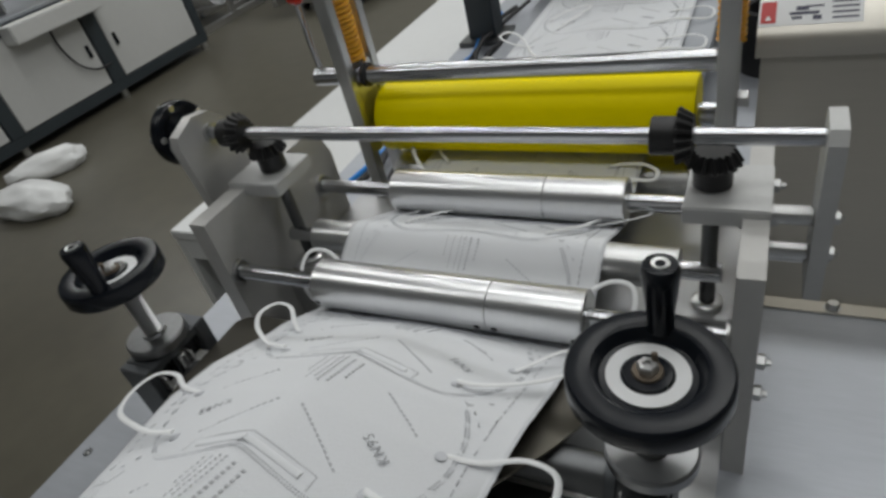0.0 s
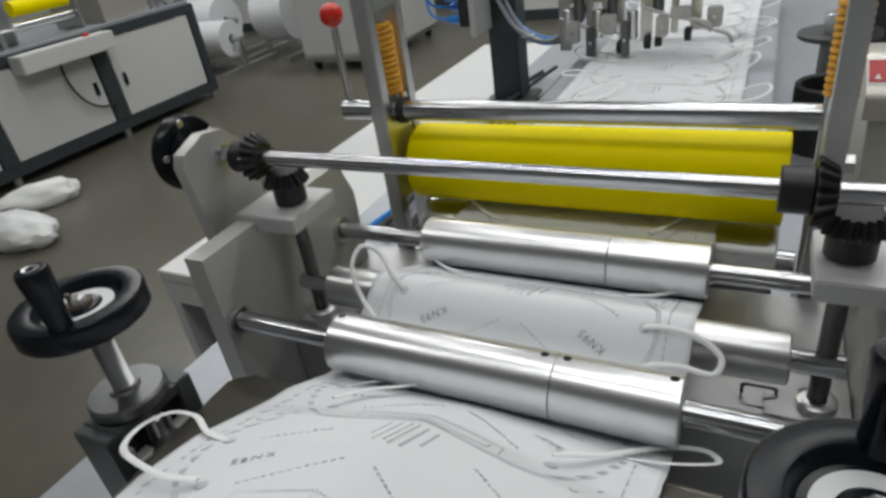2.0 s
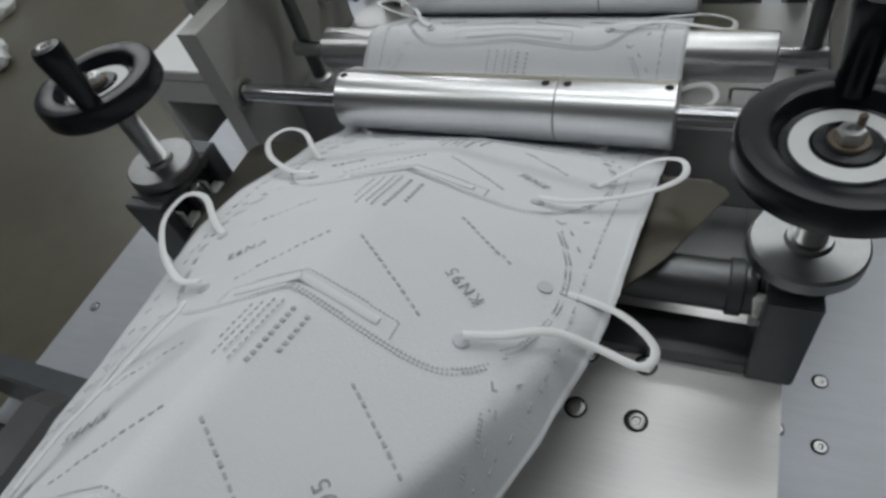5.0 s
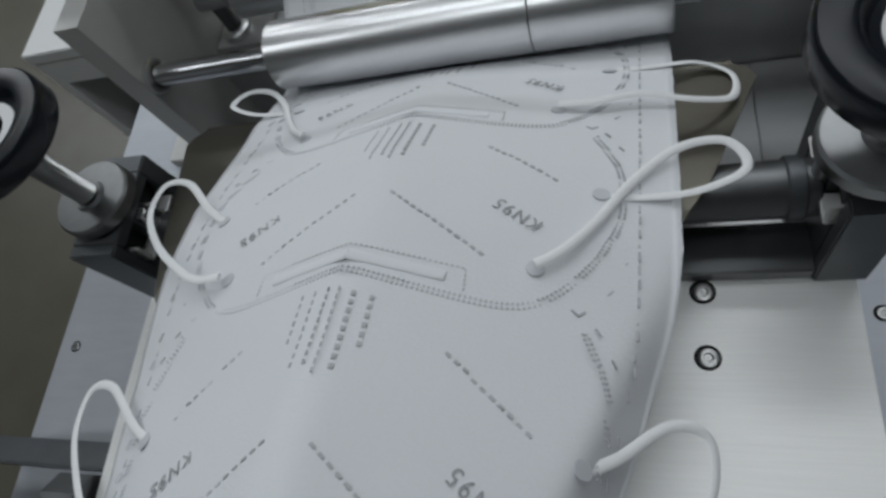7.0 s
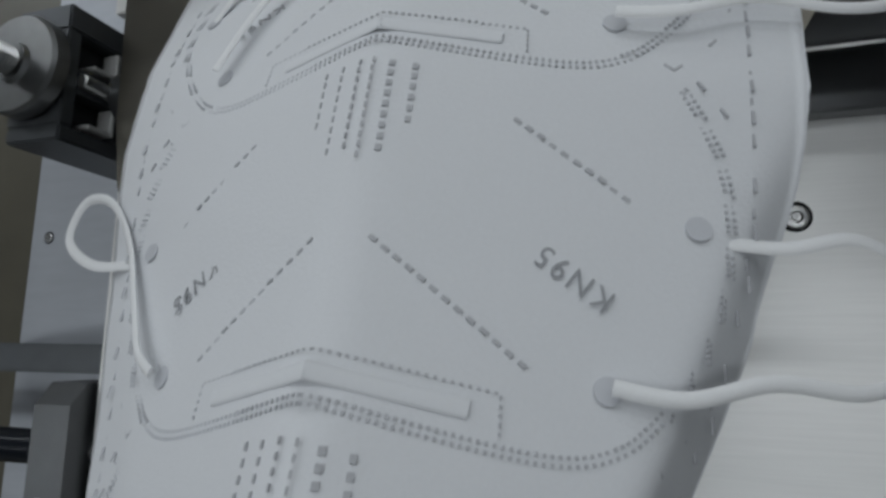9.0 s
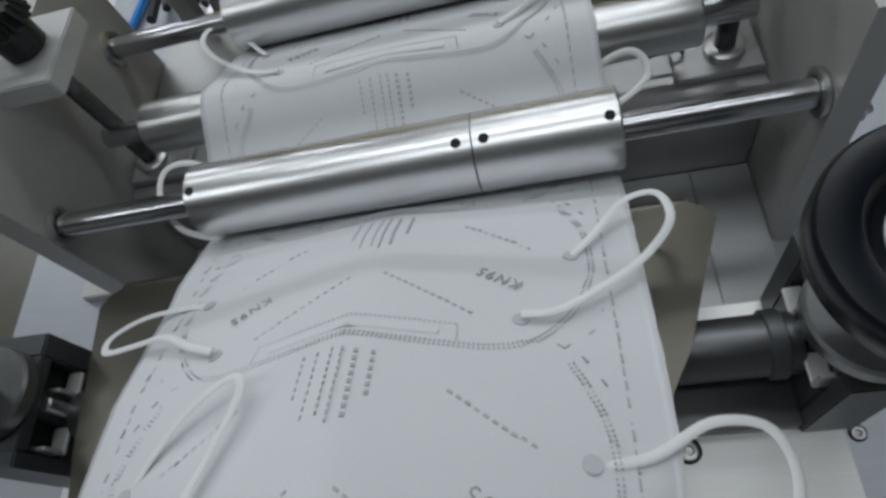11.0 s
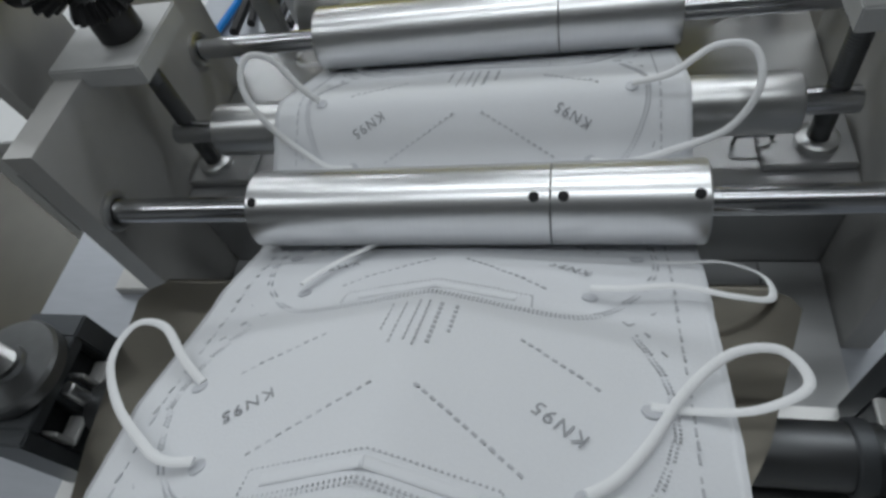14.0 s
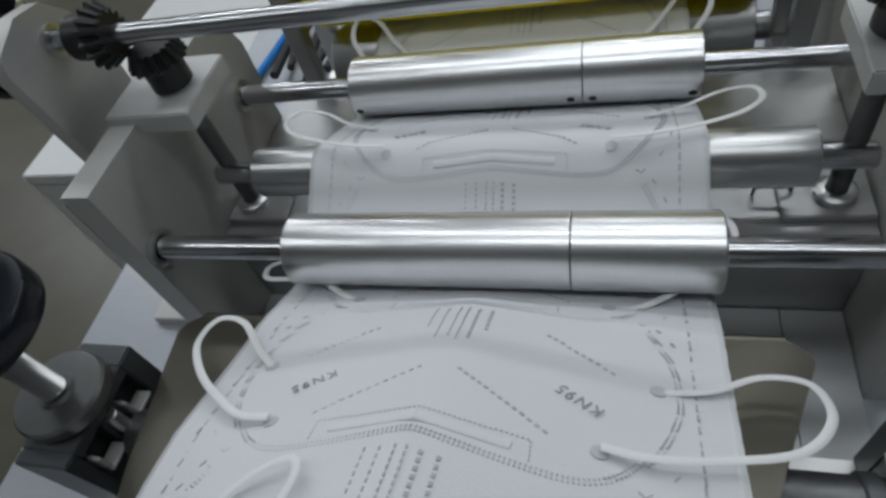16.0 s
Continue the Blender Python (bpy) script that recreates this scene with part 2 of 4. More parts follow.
def socket_screw(name, x, y, z, r, parent, axis="z", flip=1):
    """A screw head with a bright rim and a hexagon recess, on a flat black ring that paints the shade of a sunk seat.
    """
    f = flip
    part("sunk_shade_ring", lathe(B(), [(r * 1.48, f * 0.0003), (r * 1.36, f * 0.0003), (r * 0.5, f * 0.0003)], axis, (x, y, z), 28), HOLE_SHADE, parent, "flat black ring for the shade round a sunk screw")
    bm = lathe(B(), [(r * 1.16, f * 0.0005), (r * 1.12, f * 0.0012), (r * 1.0, f * 0.0016), (r * 0.60, f * 0.0016), (r * 0.52, f * 0.0009), (r * 0.50, f * 0.0004)], axis, (x + (0.0004 if axis == "z" else 0), y - 0.0003, z), 24)
    lathe(bm, [(r * 0.30, f * 0.0005), (r * 0.27, f * 0.0009), (0, f * 0.0009)], axis, (x, y, z), 12)
    return part(name, bm, STEEL, parent)


for sx, sy in ((0.285, -0.116), (0.285, -0.172), (0.255, -0.105), (0.255, -0.165), (-0.466, -0.198), (-0.466, 0.25), (0.62, -0.3), (0.62, 0.0)):
    socket_screw("screw", sx, sy, TZ, 0.0042, bench)

# raised base with the former bracket
RZ = 0.896
base = thing("raised_base", "bright milled steel base box on the bench", "machine base", (0, 0, TZ))
part("top_plate", box(B(), -0.268, 0.240, -0.95, -0.108, RZ - TZ - 0.02, RZ - TZ, 0.0012), BRIGHTPLATE, base, "bright milled steel plate with socket screws")
part("side_wall", box(B(), -0.262, -0.248, -0.94, -0.115, 0, RZ - TZ - 0.0205), ENAMEL, base, "white painted side wall")
part("side_wall", box(B(), 0.220, 0.234, -0.94, -0.115, 0, RZ - TZ - 0.0205), ENAMEL, base, "white painted side wall")
part("end_wall", box(B(), -0.247, 0.219, -0.130, -0.115, 0, RZ - TZ - 0.0205), ENAMEL, base)
for sx, sy in ((0.118, -0.192), (0.157, -0.193), (0.118, -0.234), (0.157, -0.234), (0.118, -0.42), (0.157, -0.42), (-0.15, -0.2), (-0.19, -0.2), (-0.15, -0.24), (-0.19, -0.24)):
    socket_screw("screw", sx, sy, RZ - TZ, 0.0052, base)
socket_screw("screw", -0.262, -0.244, 0.075, 0.006, base, "x", -1)

BY = -0.150
bracket = thing("roller_bracket", "dark steel U-shaped bracket holding a shaft across the base", "bracket", (0, BY, RZ))
part("base_bar", box(B(), -0.215, 0.217, -0.036, -0.004, 0, 0.012, 0.001), DARKSTEEL, bracket)
for sgn, x0, x1 in ((1, 0.217, 0.245), (-1, -0.262, -0.222)):
    part("front_post", box(B(), x0, x1, -0.038, -0.0285, 0, 0.088, 0.0012), BLUED, bracket)
    part("rear_post", box(B(), x0, x1, 0.0285, 0.044, 0, 0.088, 0.0012), BLUED, bracket)
    part("lower_block", box(B(), x0, x1, -0.0284, 0.0284, 0, 0.053, 0.0008), BLUED, bracket, "dark steel block below two windows")
    part("top_bar", box(B(), x0, x1, -0.0284, 0.0284, 0.079, 0.088, 0.0008), BLUED, bracket)
    part("divider", box(B(), x0, x1, -0.0075, 0.0075, 0.0532, 0.0788, 0.0004), BLUED, bracket)
    # Black block that paints the shade inside the two windows.
    part("shade_backing", box(B(), x0 + 0.006, x1 - 0.010, -0.0283, 0.0283, 0.0532, 0.0788), HOLE_SHADE, bracket)
    for dy in (-0.018, 0.018):
        e0, e1 = (x1 - 0.008, x1 + 0.0035) if sgn < 0 else (x0 - 0.0035, x0 + 0.008)
        clip = box(B(), e0, e1, dy - 0.0085, dy + 0.0085, 0.0535, 0.0565, 0.0006)
        box(clip, e0, e1, dy - 0.0085, dy - 0.0060, 0.0566, 0.0720, 0.0006)
        part("slide_clip", clip, BRIGHTPLATE, bracket, "bright steel slide clip")
    part("centre_screw", rod(B(), 0.0045, 0.053, 0.079, "z", (x1 + 0.0022 if sgn < 0 else x0 - 0.0022, 0, 0), 14), STEEL, bracket)
part("shaft", rod(B(), 0.0165, -0.219, 0.2155, "x", (0, 0, 0.046)), DARKSTEEL, bracket, "dark polished round shaft")
for cx in (-0.2085, 0.199):
    part("collar", rod(B(), 0.0185, 0, 0.0095, "x", (cx, 0, 0.046)), BLUED, bracket)
for cx, dy, up in ((-0.245, 0.004, 0.0), (0.232, -0.009, 0.010)):
    bm = lathe(B(), [(0, 0.0885), (0.018, 0.0885), (0.018, 0.0885 + up), (0.027, 0.0886 + up), (0.0295, 0.0905 + up), (0.0295, 0.0985 + up), (0.028, 0.1005 + up), (0.012, 0.1005 + up), (0.011, 0.1035 + up), (0, 0.1035 + up)], "z", (cx, dy, 0), 56)
    part("lock_disc", bm, DISCSTEEL, bracket, "knurled bright steel lock disc")
    prof = [(0, 0.100)]
    for k in range(26):
        prof += [(0.0085, 0.100 + k * 0.0022), (0.0072, 0.1011 + k * 0.0022)]
    prof += [(0.0078, 0.166 + up), (0, 0.166 + up)]
    part("threaded_spindle", lathe(B(), prof, "z", (cx, dy, 0), 20), STEEL, bracket)


def handwheel(at, tilt, spin, r=0.0465, handle=True, label="black bakelite handwheel with a revolving handle"):
    """A solid handwheel with dished face, dial ring, nut and handle."""
    ob = thing("handwheel", label, "handwheel", at, "handwheels")
    ob.matrix_basis = Matrix.Translation(at) @ tilt @ Matrix.Rotation(radians(spin), 4, "Z")
    part("rim", lathe(B(), [(0.0125, -0.010), (r * 0.62, -0.004), (r * 0.84, -0.009), (r * 0.97, -0.008), (r, -0.006), (r, 0.0055), (r * 0.985, 0.0080), (r * 0.955, 0.0092), (r * 0.88, 0.0094), (r * 0.72, 0.0093), (r * 0.675, 0.0087), (r * 0.645, 0.0068), (r * 0.61, 0.0036), (r * 0.58, 0.0018), (r * 0.48, 0.0012), (r * 0.31, 0.0014), (r * 0.29, 0.004), (r * 0.19, 0.0045), (0, 0.0045)], "z", (0, 0, 0), 64), BLACK, ob)
    part("dial_ring", lathe(B(), [(r * 0.325, 0.0014), (r * 0.325, 0.0027), (r * 0.500, 0.0027), (r * 0.500, 0.0014)], "z", (0, 0, 0), 56), DIAL, ob, "white paper dial ring")
    part("hub_washer", lathe(B(), [(r * 0.10, 0.0047), (r * 0.19, 0.0047), (r * 0.18, 0.0062), (0, 0.0062)], "z", (0, 0, 0), 32), RUST, ob, "rust-stained washer")
    nut = lathe(B(), [(0.0062, 0.0062), (0.0062, 0.0105), (0.0052, 0.0115), (0.0028, 0.0115), (0.0024, 0.009), (0, 0.009)], "z", (0, 0, 0), 6)
    nut = part("nut", nut, STEEL, ob, "bright hexagon nut")
    part("pin", rod(B(), 0.0018, 0.006, 0.0165, "z", (0.003, 0.004, 0), 10, 0.0006), RUST, nut)
    if not handle:
        for k in range(5):
            part("grip_lobe", rod(B(), 0.0045, -0.009, 0.013, "z", (r * 0.86 * math.cos(k * 1.2566), r * 0.86 * math.sin(k * 1.2566), 0), 14), STEEL, ob, "bright grip stud")
        return ob
    hx = r * 0.75
    grip = part("handle", lathe(B(), [(0, 0.006), (0.0085, 0.006), (0.0078, 0.012), (0.0082, 0.020), (0.0105, 0.044), (0.0108, 0.051), (0.0096, 0.0545), (0.0056, 0.0548), (0, 0.0548)], "z", (0, hx, 0), 32), BLACK, ob, "tapered black revolving handle")
    part("handle_screw", lathe(B(), [(0.0054, 0.0549), (0.0050, 0.0556), (0.0030, 0.0552), (0.0026, 0.0540), (0, 0.0540)], "z", (0, hx, 0), 24), STEEL, grip, "bright screw head")
    return ob


# second clamp further down the base, beside the web
clamp = thing("shaft_clamp", "grey steel shaft clamp with a bright hexagon nut", "clamp", (0, 0, TZ))
prism_out = [(-0.412, 0.0), (-0.412, 0.120), (-0.400, 0.130), (-0.340, 0.130), (-0.326, 0.118), (-0.326, 0.0)]
part("block", prism(B(), prism_out, -0.303, -0.272, "x"), DARKSTEEL, clamp)
part("rear_bar", box(B(), -0.485, -0.272, -0.322, -0.300, 0.0, 0.085, 0.002), BLUED, clamp, "dark flat bar")
part("shaft", rod(B(), 0.012, -0.62, -0.305, "x", (0, -0.372, 0.105), 24), BLACK, clamp, "black round shaft")
part("nut", rod(B(), 0.009, -0.2715, -0.262, "x", (0, -0.372, 0.105), 6), STEEL, clamp, "bright hexagon nut")

FLAT = Matrix()
handwheel((0.232, -0.164, 1.0765), FLAT, -3)
handwheel((-0.248, -0.146, 1.072), FLAT, -142)

# folding former under the web
former = thing("folding_former", "brownish sheet-steel folding former under the web", "former plate", (0, 0, 0.92))
bm = B()
out = [(-0.228, -0.072), (-0.225, -0.062), (-0.216, -0.055), (0.182, -0.055), (0.191, -0.061), (0.1945, -0.070), (0.160, -0.156), (0.140, -0.190), (0.085, -0.30), (-0.105, -0.30), (-0.172, -0.22), (-0.190, -0.18)]
prism(bm, out, 0.014, 0.0165, "z")
for v in bm.verts:
    v.co.z += (-0.055 - v.co.y) * 0.31
part("plate", bm, FORMER, former)
part("rolled_edge", lathe(B(), [(0, -0.217), (0.006, -0.217), (0.006, 0.182), (0, 0.182)], "x", (0, -0.055, 0.0105), 20), FORMER, former)
for sx in (-0.09, 0.06):
    part("stay", box(B(), sx - 0.01, sx + 0.01, -0.24, -0.22, RZ - 0.92, 0.064, 0.001), DARKSTEEL, former)

# ---- roller frame: side plates ----
AZ, AY_F, AY_B = 0.950, 0.0, 0.190
MY, MZ = 0.090, 0.942


def side_plate(x0, x1, sgn):
    ob = thing("side_plate", "thick grey machined side plate holding roller shafts", "machine frame", (0, 0, TZ), "side plates")
    outline = [(-0.016, 0), (-0.016, 0.247), (0.066, 0.247), (0.076, 0.236), (0.118, 0.236), (0.128, 0.247), (0.212, 0.247), (0.232, 0.20), (0.232, 0)]
    part("plate", prism(B(), outline, x0, x1, "x"), PLATEPAINT, ob)
    inner = x1 if sgn < 0 else x0
    for ay in (AY_F, AY_B):
        bm = lathe(B(), [(0.0105, 0), (0.0155, 0), (0.0155, 0.0035), (0.0135, 0.0045), (0.0105, 0.0045)], "x", (inner - (0 if sgn < 0 else 0.0045), ay, AZ - TZ), 32)
        part("bushing", bm, STEEL, ob, "bronze-edged steel bushing")
    # bridge block for the adjusting screw
    bx0, bx1 = (x0 - 0.001, -0.226) if sgn < 0 else (0.222, x1 + 0.001)
    part("bridge_block", box(B(), bx0, bx1, 0.060, 0.134, 0.2372, 0.2545, 0.0012), BRACKET, ob, "light grey cast bridge block")
    for by in (0.066,):
        part("block_bolt", lathe(B(), [(0, 0), (0.0055, 0), (0.0055, -0.006), (0.003, -0.006), (0, -0.005)], "z", ((bx0 + bx1) / 2 + sgn * 0.014, by + 0.006, 0.2365), 6), STEEL, ob)
    return ob


left_plate = side_plate(-0.300, -0.276, -1)
right_plate = side_plate(0.270, 0.290, 1)
for by, bz in ((0.135, 1.014), (0.082, 1.015), (-0.004, 0.93), (-0.004, 0.89)):
    bm = lathe(B(), [(0, 0), (0.007, 0), (0.007, 0.006), (0.0035, 0.007), (0.003, 0.011), (0, 0.011)], "x", (0.2905, by, bz - TZ), 6)
    part("bolt", bm, STEEL, right_plate)
part("foot_flange", box(B(), -0.40, -0.3005, 0.02, 0.2, 0.0, 0.012, 0.001), PLATEPAINT, left_plate)
setplate = thing("base_plate", "stained steel base plate between the side plates", "base plate", (0, 0, TZ))
part("plate", box(B(), -0.275, 0.269, 0.062, 0.26, 0.0, 0.105, 0.001), STAINED, setplate, "stained grey steel plate")
for x0, x1 in ((-0.274, 0.2195), (0.2205, 0.2685)):
    part("floor_sheet", box(B(), x0, x1, -0.106, 0.0612, 0.0, 0.004, 0.0006), SHEETSTEEL, setplate, "grey rolled steel sheet")
part("cross_bar", box(B(), 0.205, 0.268, 0.075, 0.125, 0.1053, 0.112, 0.001), STAINED, setplate)
part("cross_bar", box(B(), -0.274, -0.215, 0.075, 0.125, 0.1053, 0.112, 0.001), STAINED, setplate)


part("wire_staple", tube(B(), [Vector((0.188, 0.104, 0.104)), Vector((0.188, 0.100, 0.117)), Vector((0.192, 0.098, 0.120)), Vector((0.210, 0.098, 0.120)), Vector((0.214, 0.100, 0.117)), Vector((0.214, 0.104, 0.104))], 0.0014, 1, 8), DARKSTEEL, setplate, "bent wire staple")


# ---- rollers ----
def roller(name, label, y, z, r, x0, x1, seam, s0, s1, rs, mat, holes=True):
    """A roller on its shaft, ready to turn about its own axis."""
    ob = thing(name, label, "roller", (0, y, z), "web rollers")
    prof = [(rs, x0), (r - 0.0012, x0), (r, x0 + 0.0012)]
    if seam:
        part("sleeve", lathe(B(), prof + [(r, seam - 0.0006), (r - 0.0006, seam - 0.0003), (rs, seam - 0.0003)], "x", (0, 0, 0), 72), mat, ob)
        part("sleeve", lathe(B(), [(rs, seam + 0.0003), (r - 0.0006, seam + 0.0003), (r, seam + 0.0006), (r, x1 - 0.0012), (r - 0.0012, x1), (rs, x1)], "x", (0, 0, 0), 72), mat, ob)
    else:
        part("sleeve", lathe(B(), prof + [(r, x1 - 0.0012), (r - 0.0012, x1), (rs, x1)], "x", (0, 0, 0), 72), mat, ob)
    part("shaft", rod(B(), rs, s0, s1, "x", (0, 0, 0), 36), CHROME, ob, "polished steel shaft")
    if holes:
        for hx in (x0 + 0.006, seam - 0.010, seam + 0.008, x1 - 0.007):
            # No hole is cut: a flat black disc on the sleeve paints its shade.
            bm = lathe(B(), [(0.0035, r - 0.0010), (0.0034, r + 0.00012), (0, r + 0.00016)], "z", (hx, 0, 0), 16)
            part("hole_shade_disc", bm, HOLE_SHADE, ob, "flat black disc for the shade in a grub screw hole")
    return ob


front_roller = roller("guide_roller", "turned aluminium guide roller in two sleeves on a shaft", AY_F, AZ, 0.027, -0.15, 0.15, 0.057, -0.290, 0.288, 0.0095, ALU)
back_roller = roller("guide_roller", "turned aluminium guide roller in two sleeves on a shaft", AY_B, AZ, 0.027, -0.15, 0.15, 0.057, -0.290, 0.288, 0.0095, ALU)
mid_roller = roller("tension_roller", "bright steel tension roller carried between two screws", MY, MZ, 0.0215, -0.218, 0.218, 0, -0.262, 0.256, 0.0095, STEEL, False)

# adjusting screws and their bevel gears


def bevel_gear(bm, r, h, teeth, m):
    """A bevel gear with straight teeth and a hub, axis along z, its teeth at the top."""
    rings = []
    for lvl, rr, dz in ((0, 0.66, 0.0), (1, 0.97, 0.0), (2, 1.0, 0.10), (3, 0.72, 1.0), (4, 0.42, 1.0)):
        ring = []
        for k in range(teeth * 4):
            f = (0.0, 1.0, 1.0, 0.0)[k % 4]
            rad = r * (rr - (0.13 * (1 - f) if lvl in (1, 2, 3) else 0))
            a = 2 * math.pi * k / (teeth * 4)
            ring.append(bm.verts.new(m @ Vector((rad * math.cos(a), rad * math.sin(a), dz * h))))
        rings.append(ring)
    n = teeth * 4
    for a, b in zip(rings, rings[1:]):
        for k in range(n):
            bm.faces.new((a[k], a[(k + 1) % n], b[(k + 1) % n], b[k]))
    bm.faces.new(rings[-1])
    bm.faces.new(rings[0][::-1])
    return bm


GY, GZ = 0.088, 1.090
for gx in (-0.253, 0.243):
    screw = thing("adjusting_screw", "upright steel spindle topped by a toothed black gear wheel", "adjusting screw", (gx, 0.097, TZ), "adjusting screws")
    prof = [(0, 0.112), (0.0075, 0.112), (0.0075, 0.135)] + [(0.0075 - 0.0006 * (k % 2), 0.136 + 0.0013 * k) for k in range(60)] + [(0.0075, 0.232), (0.0075, 0.27), (0, 0.27)]
    part("spindle", lathe(B(), prof, "z", (0, 0, 0), 20), DARKSTEEL, screw)
    part("foot_ring", lathe(B(), [(0.008, 0.112), (0.015, 0.112), (0.015, 0.118), (0.012, 0.120), (0.008, 0.120)], "z", (0, 0, 0), 28), STEEL, screw)
    part("gear_hub", rod(B(), 0.0165, 0.2560, 0.277, "z", (0, 0, 0), 32), GEAR, screw)
    part("retaining_ring", lathe(B(), [(0.0135, 0.2548), (0.0155, 0.2548), (0.0155, 0.2558), (0.0135, 0.2558)], "z", (0, 0, 0), 28), STEEL, screw)
    bm = bevel_gear(B(), 0.024, 0.013, 16, pose(0, 0, 0.2775))
    part("bevel_gear", bm, GEAR, screw, "black toothed bevel gear")
cross = thing("cross_shaft", "long shiny steel shaft carrying two toothed black gear wheels", "drive shaft", (0, GY, GZ))
part("shaft", rod(B(), 0.0075, -0.352, 0.334, "x", (0, 0, 0), 28), CHROME, cross)
for gx, sg in ((-0.277, 1), (0.2165, 1)):
    m = Matrix.Translation((gx - 0.002 * sg, 0, 0)) @ Matrix.Rotation(radians(90 * sg), 4, "Y")
    part("bevel_gear", bevel_gear(B(), 0.0245, 0.013, 16, m), GEAR, cross, "black toothed bevel gear")
    part("gear_hub", rod(B(), 0.0165, -0.021, -0.0005, "x", (gx - 0.002, 0, 0), 32), GEAR, cross)

# end brackets of the cross shaft
end_left = thing("shaft_bracket", "pale plated end bracket carrying the cross shaft", "bracket", (0, 0, 0.9), "shaft brackets")
outline = [(0.050, -0.118), (0.046, 0.10), (0.037, 0.196), (0.042, 0.208), (0.072, 0.219), (0.098, 0.215), (0.117, 0.197), (0.128, 0.14), (0.130, -0.118)]
part("plate", prism(B(), outline, -0.336, -0.322, "x"), PLATEPAINT, end_left)
part("bushing", lathe(B(), [(0.008, 0), (0.012, 0), (0.012, 0.004), (0.008, 0.004)], "x", (-0.322, GY, GZ - 0.9), 28), STEEL, end_left)
for by, bz in ((0.07, 1.005), (0.12, 1.005), (0.07, 0.955)):
    part("spacer_stud", rod(B(), 0.0065, -0.3219, -0.3005, "x", (0, by, bz - 0.9), 20), STEEL, end_left, "bright steel spacer stud")
end_right = thing("shaft_bracket", "pale grey end bracket carrying the cross shaft", "bracket", (0, 0, 0.9), "shaft brackets")
outline = [(0.062, 0.045), (0.062, 0.196), (0.07, 0.206), (0.106, 0.206), (0.114, 0.196), (0.114, 0.045)]
part("plate", prism(B(), outline, 0.322, 0.335, "x"), BRACKET, end_right)
for bz in (1.022, 1.010, 0.986, 0.962):
    by = 0.078 if bz in (1.022, 0.986) else 0.101
    part("spacer_stud", rod(B(), 0.0075 if by < 0.09 else 0.006, 0.2905, 0.3215, "x", (0, by, bz - 0.9), 20), STEEL, end_right, "bright steel spacer stud")
    part("stud_nut", lathe(B(), [(0, 0.3352), (0.006, 0.3352), (0.006, 0.340), (0.003, 0.341), (0, 0.344)], "x", (0, by, bz - 0.9), 6), STEEL, end_right)
handwheel((-0.372, GY, GZ), Matrix.Rotation(radians(-90), 4, "Y"), 210, 0.040, False, "black handwheel on the end of the cross shaft")

# ---- pressing unit with the yellow roller ----
NY = 0.305
nip = thing("pressing_unit", "steel pressing unit stand with orange coil springs", "machine frame", (0, NY, TZ))
for sgn, xi, xo in ((-1, -0.229, -0.249), (1, 0.231, 0.250)):
    x0, x1 = min(xi, xo), max(xi, xo)
    bm = B()
    box(bm, x0, x1, -0.040, -0.024, 0, 0.425, 0.0012)
    box(bm, x0, x1, 0.024, 0.040, 0, 0.425, 0.0012)
    box(bm, x0, x1, -0.0235, 0.0235, 0.405, 0.425, 0.001)
    box(bm, x0, x1, -0.0235, 0.0235, 0.0, 0.09, 0.001)
    part("upright", bm, STEEL, nip, "brushed steel upright with a long slot")
    coil = [Vector((0.0125 * math.cos(a * 2 * math.pi / 10) + (x0 + x1) / 2, 0.0125 * math.sin(a * 2 * math.pi / 10), 0.302 + a * 0.00066)) for a in range(131)]
    part("spring", tube(B(), coil, 0.0031, 0.85, 7), ORANGE, nip, "orange coil spring")
    part("spring_rod", rod(B(), 0.0055, 0.29, 0.47, "z", ((x0 + x1) / 2, 0, 0), 16), CHROME, nip)
    part("spring_nut", lathe(B(), [(0, 0.426), (0.009, 0.426), (0.009, 0.435), (0, 0.436)], "z", ((x0 + x1) / 2, 0, 0), 6), BLACK, nip)
    part("slide_block", box(B(), x0 + 0.002, x1 - 0.002, -0.023, 0.023, 0.170, 0.300, 0.001), STEEL, nip)
    part("side_nut", rod(B(), 0.010, -0.012, 0.0, "x", ((x0 if sgn < 0 else x1 + 0.012), 0.0, 0.235), 6), STEEL, nip)
bar = thing("pressure_bar", "polished steel pressure bar above the yellow roller", "bar", (0, NY - 0.005, 1.066))
part("bar", rod(B(), 0.0125, -0.310, 0.2285, "x", (0, 0, 0), 32), CHROME, bar)
part("collar", lathe(B(), [(0.0127, -0.227), (0.0165, -0.227), (0.0165, -0.220), (0.0127, -0.220)], "x", (0, 0, 0), 32), RUBBER, bar, "black collar")
lever = thing("hand_lever", "steel hand lever with a glossy red ball knob", "lever", (-0.302, NY - 0.003, 1.066))
bm = B()
tube(bm, [Vector((0, 0, 0.0125)), Vector((-0.002, 0, 0.05)), Vector((-0.003, 0.002, 0.106))], 0.0045, 1, 12)
part("stem", bm, CHROME, lever)
bm = B()
bmesh.ops.create_uvsphere(bm, u_segments=32, v_segments=20, radius=0.0145, matrix=Matrix.Translation((-0.003, 0.002, 0.117)))
part("knob", bm, RED, lever, "glossy red ball knob")
yellow_roller = roller("press_roller", "yellow urethane-coated press roller", NY + 0.022, 0.988, 0.049, -0.222, 0.208, 0, -0.227, 0.228, 0.014, YELLOW, False)
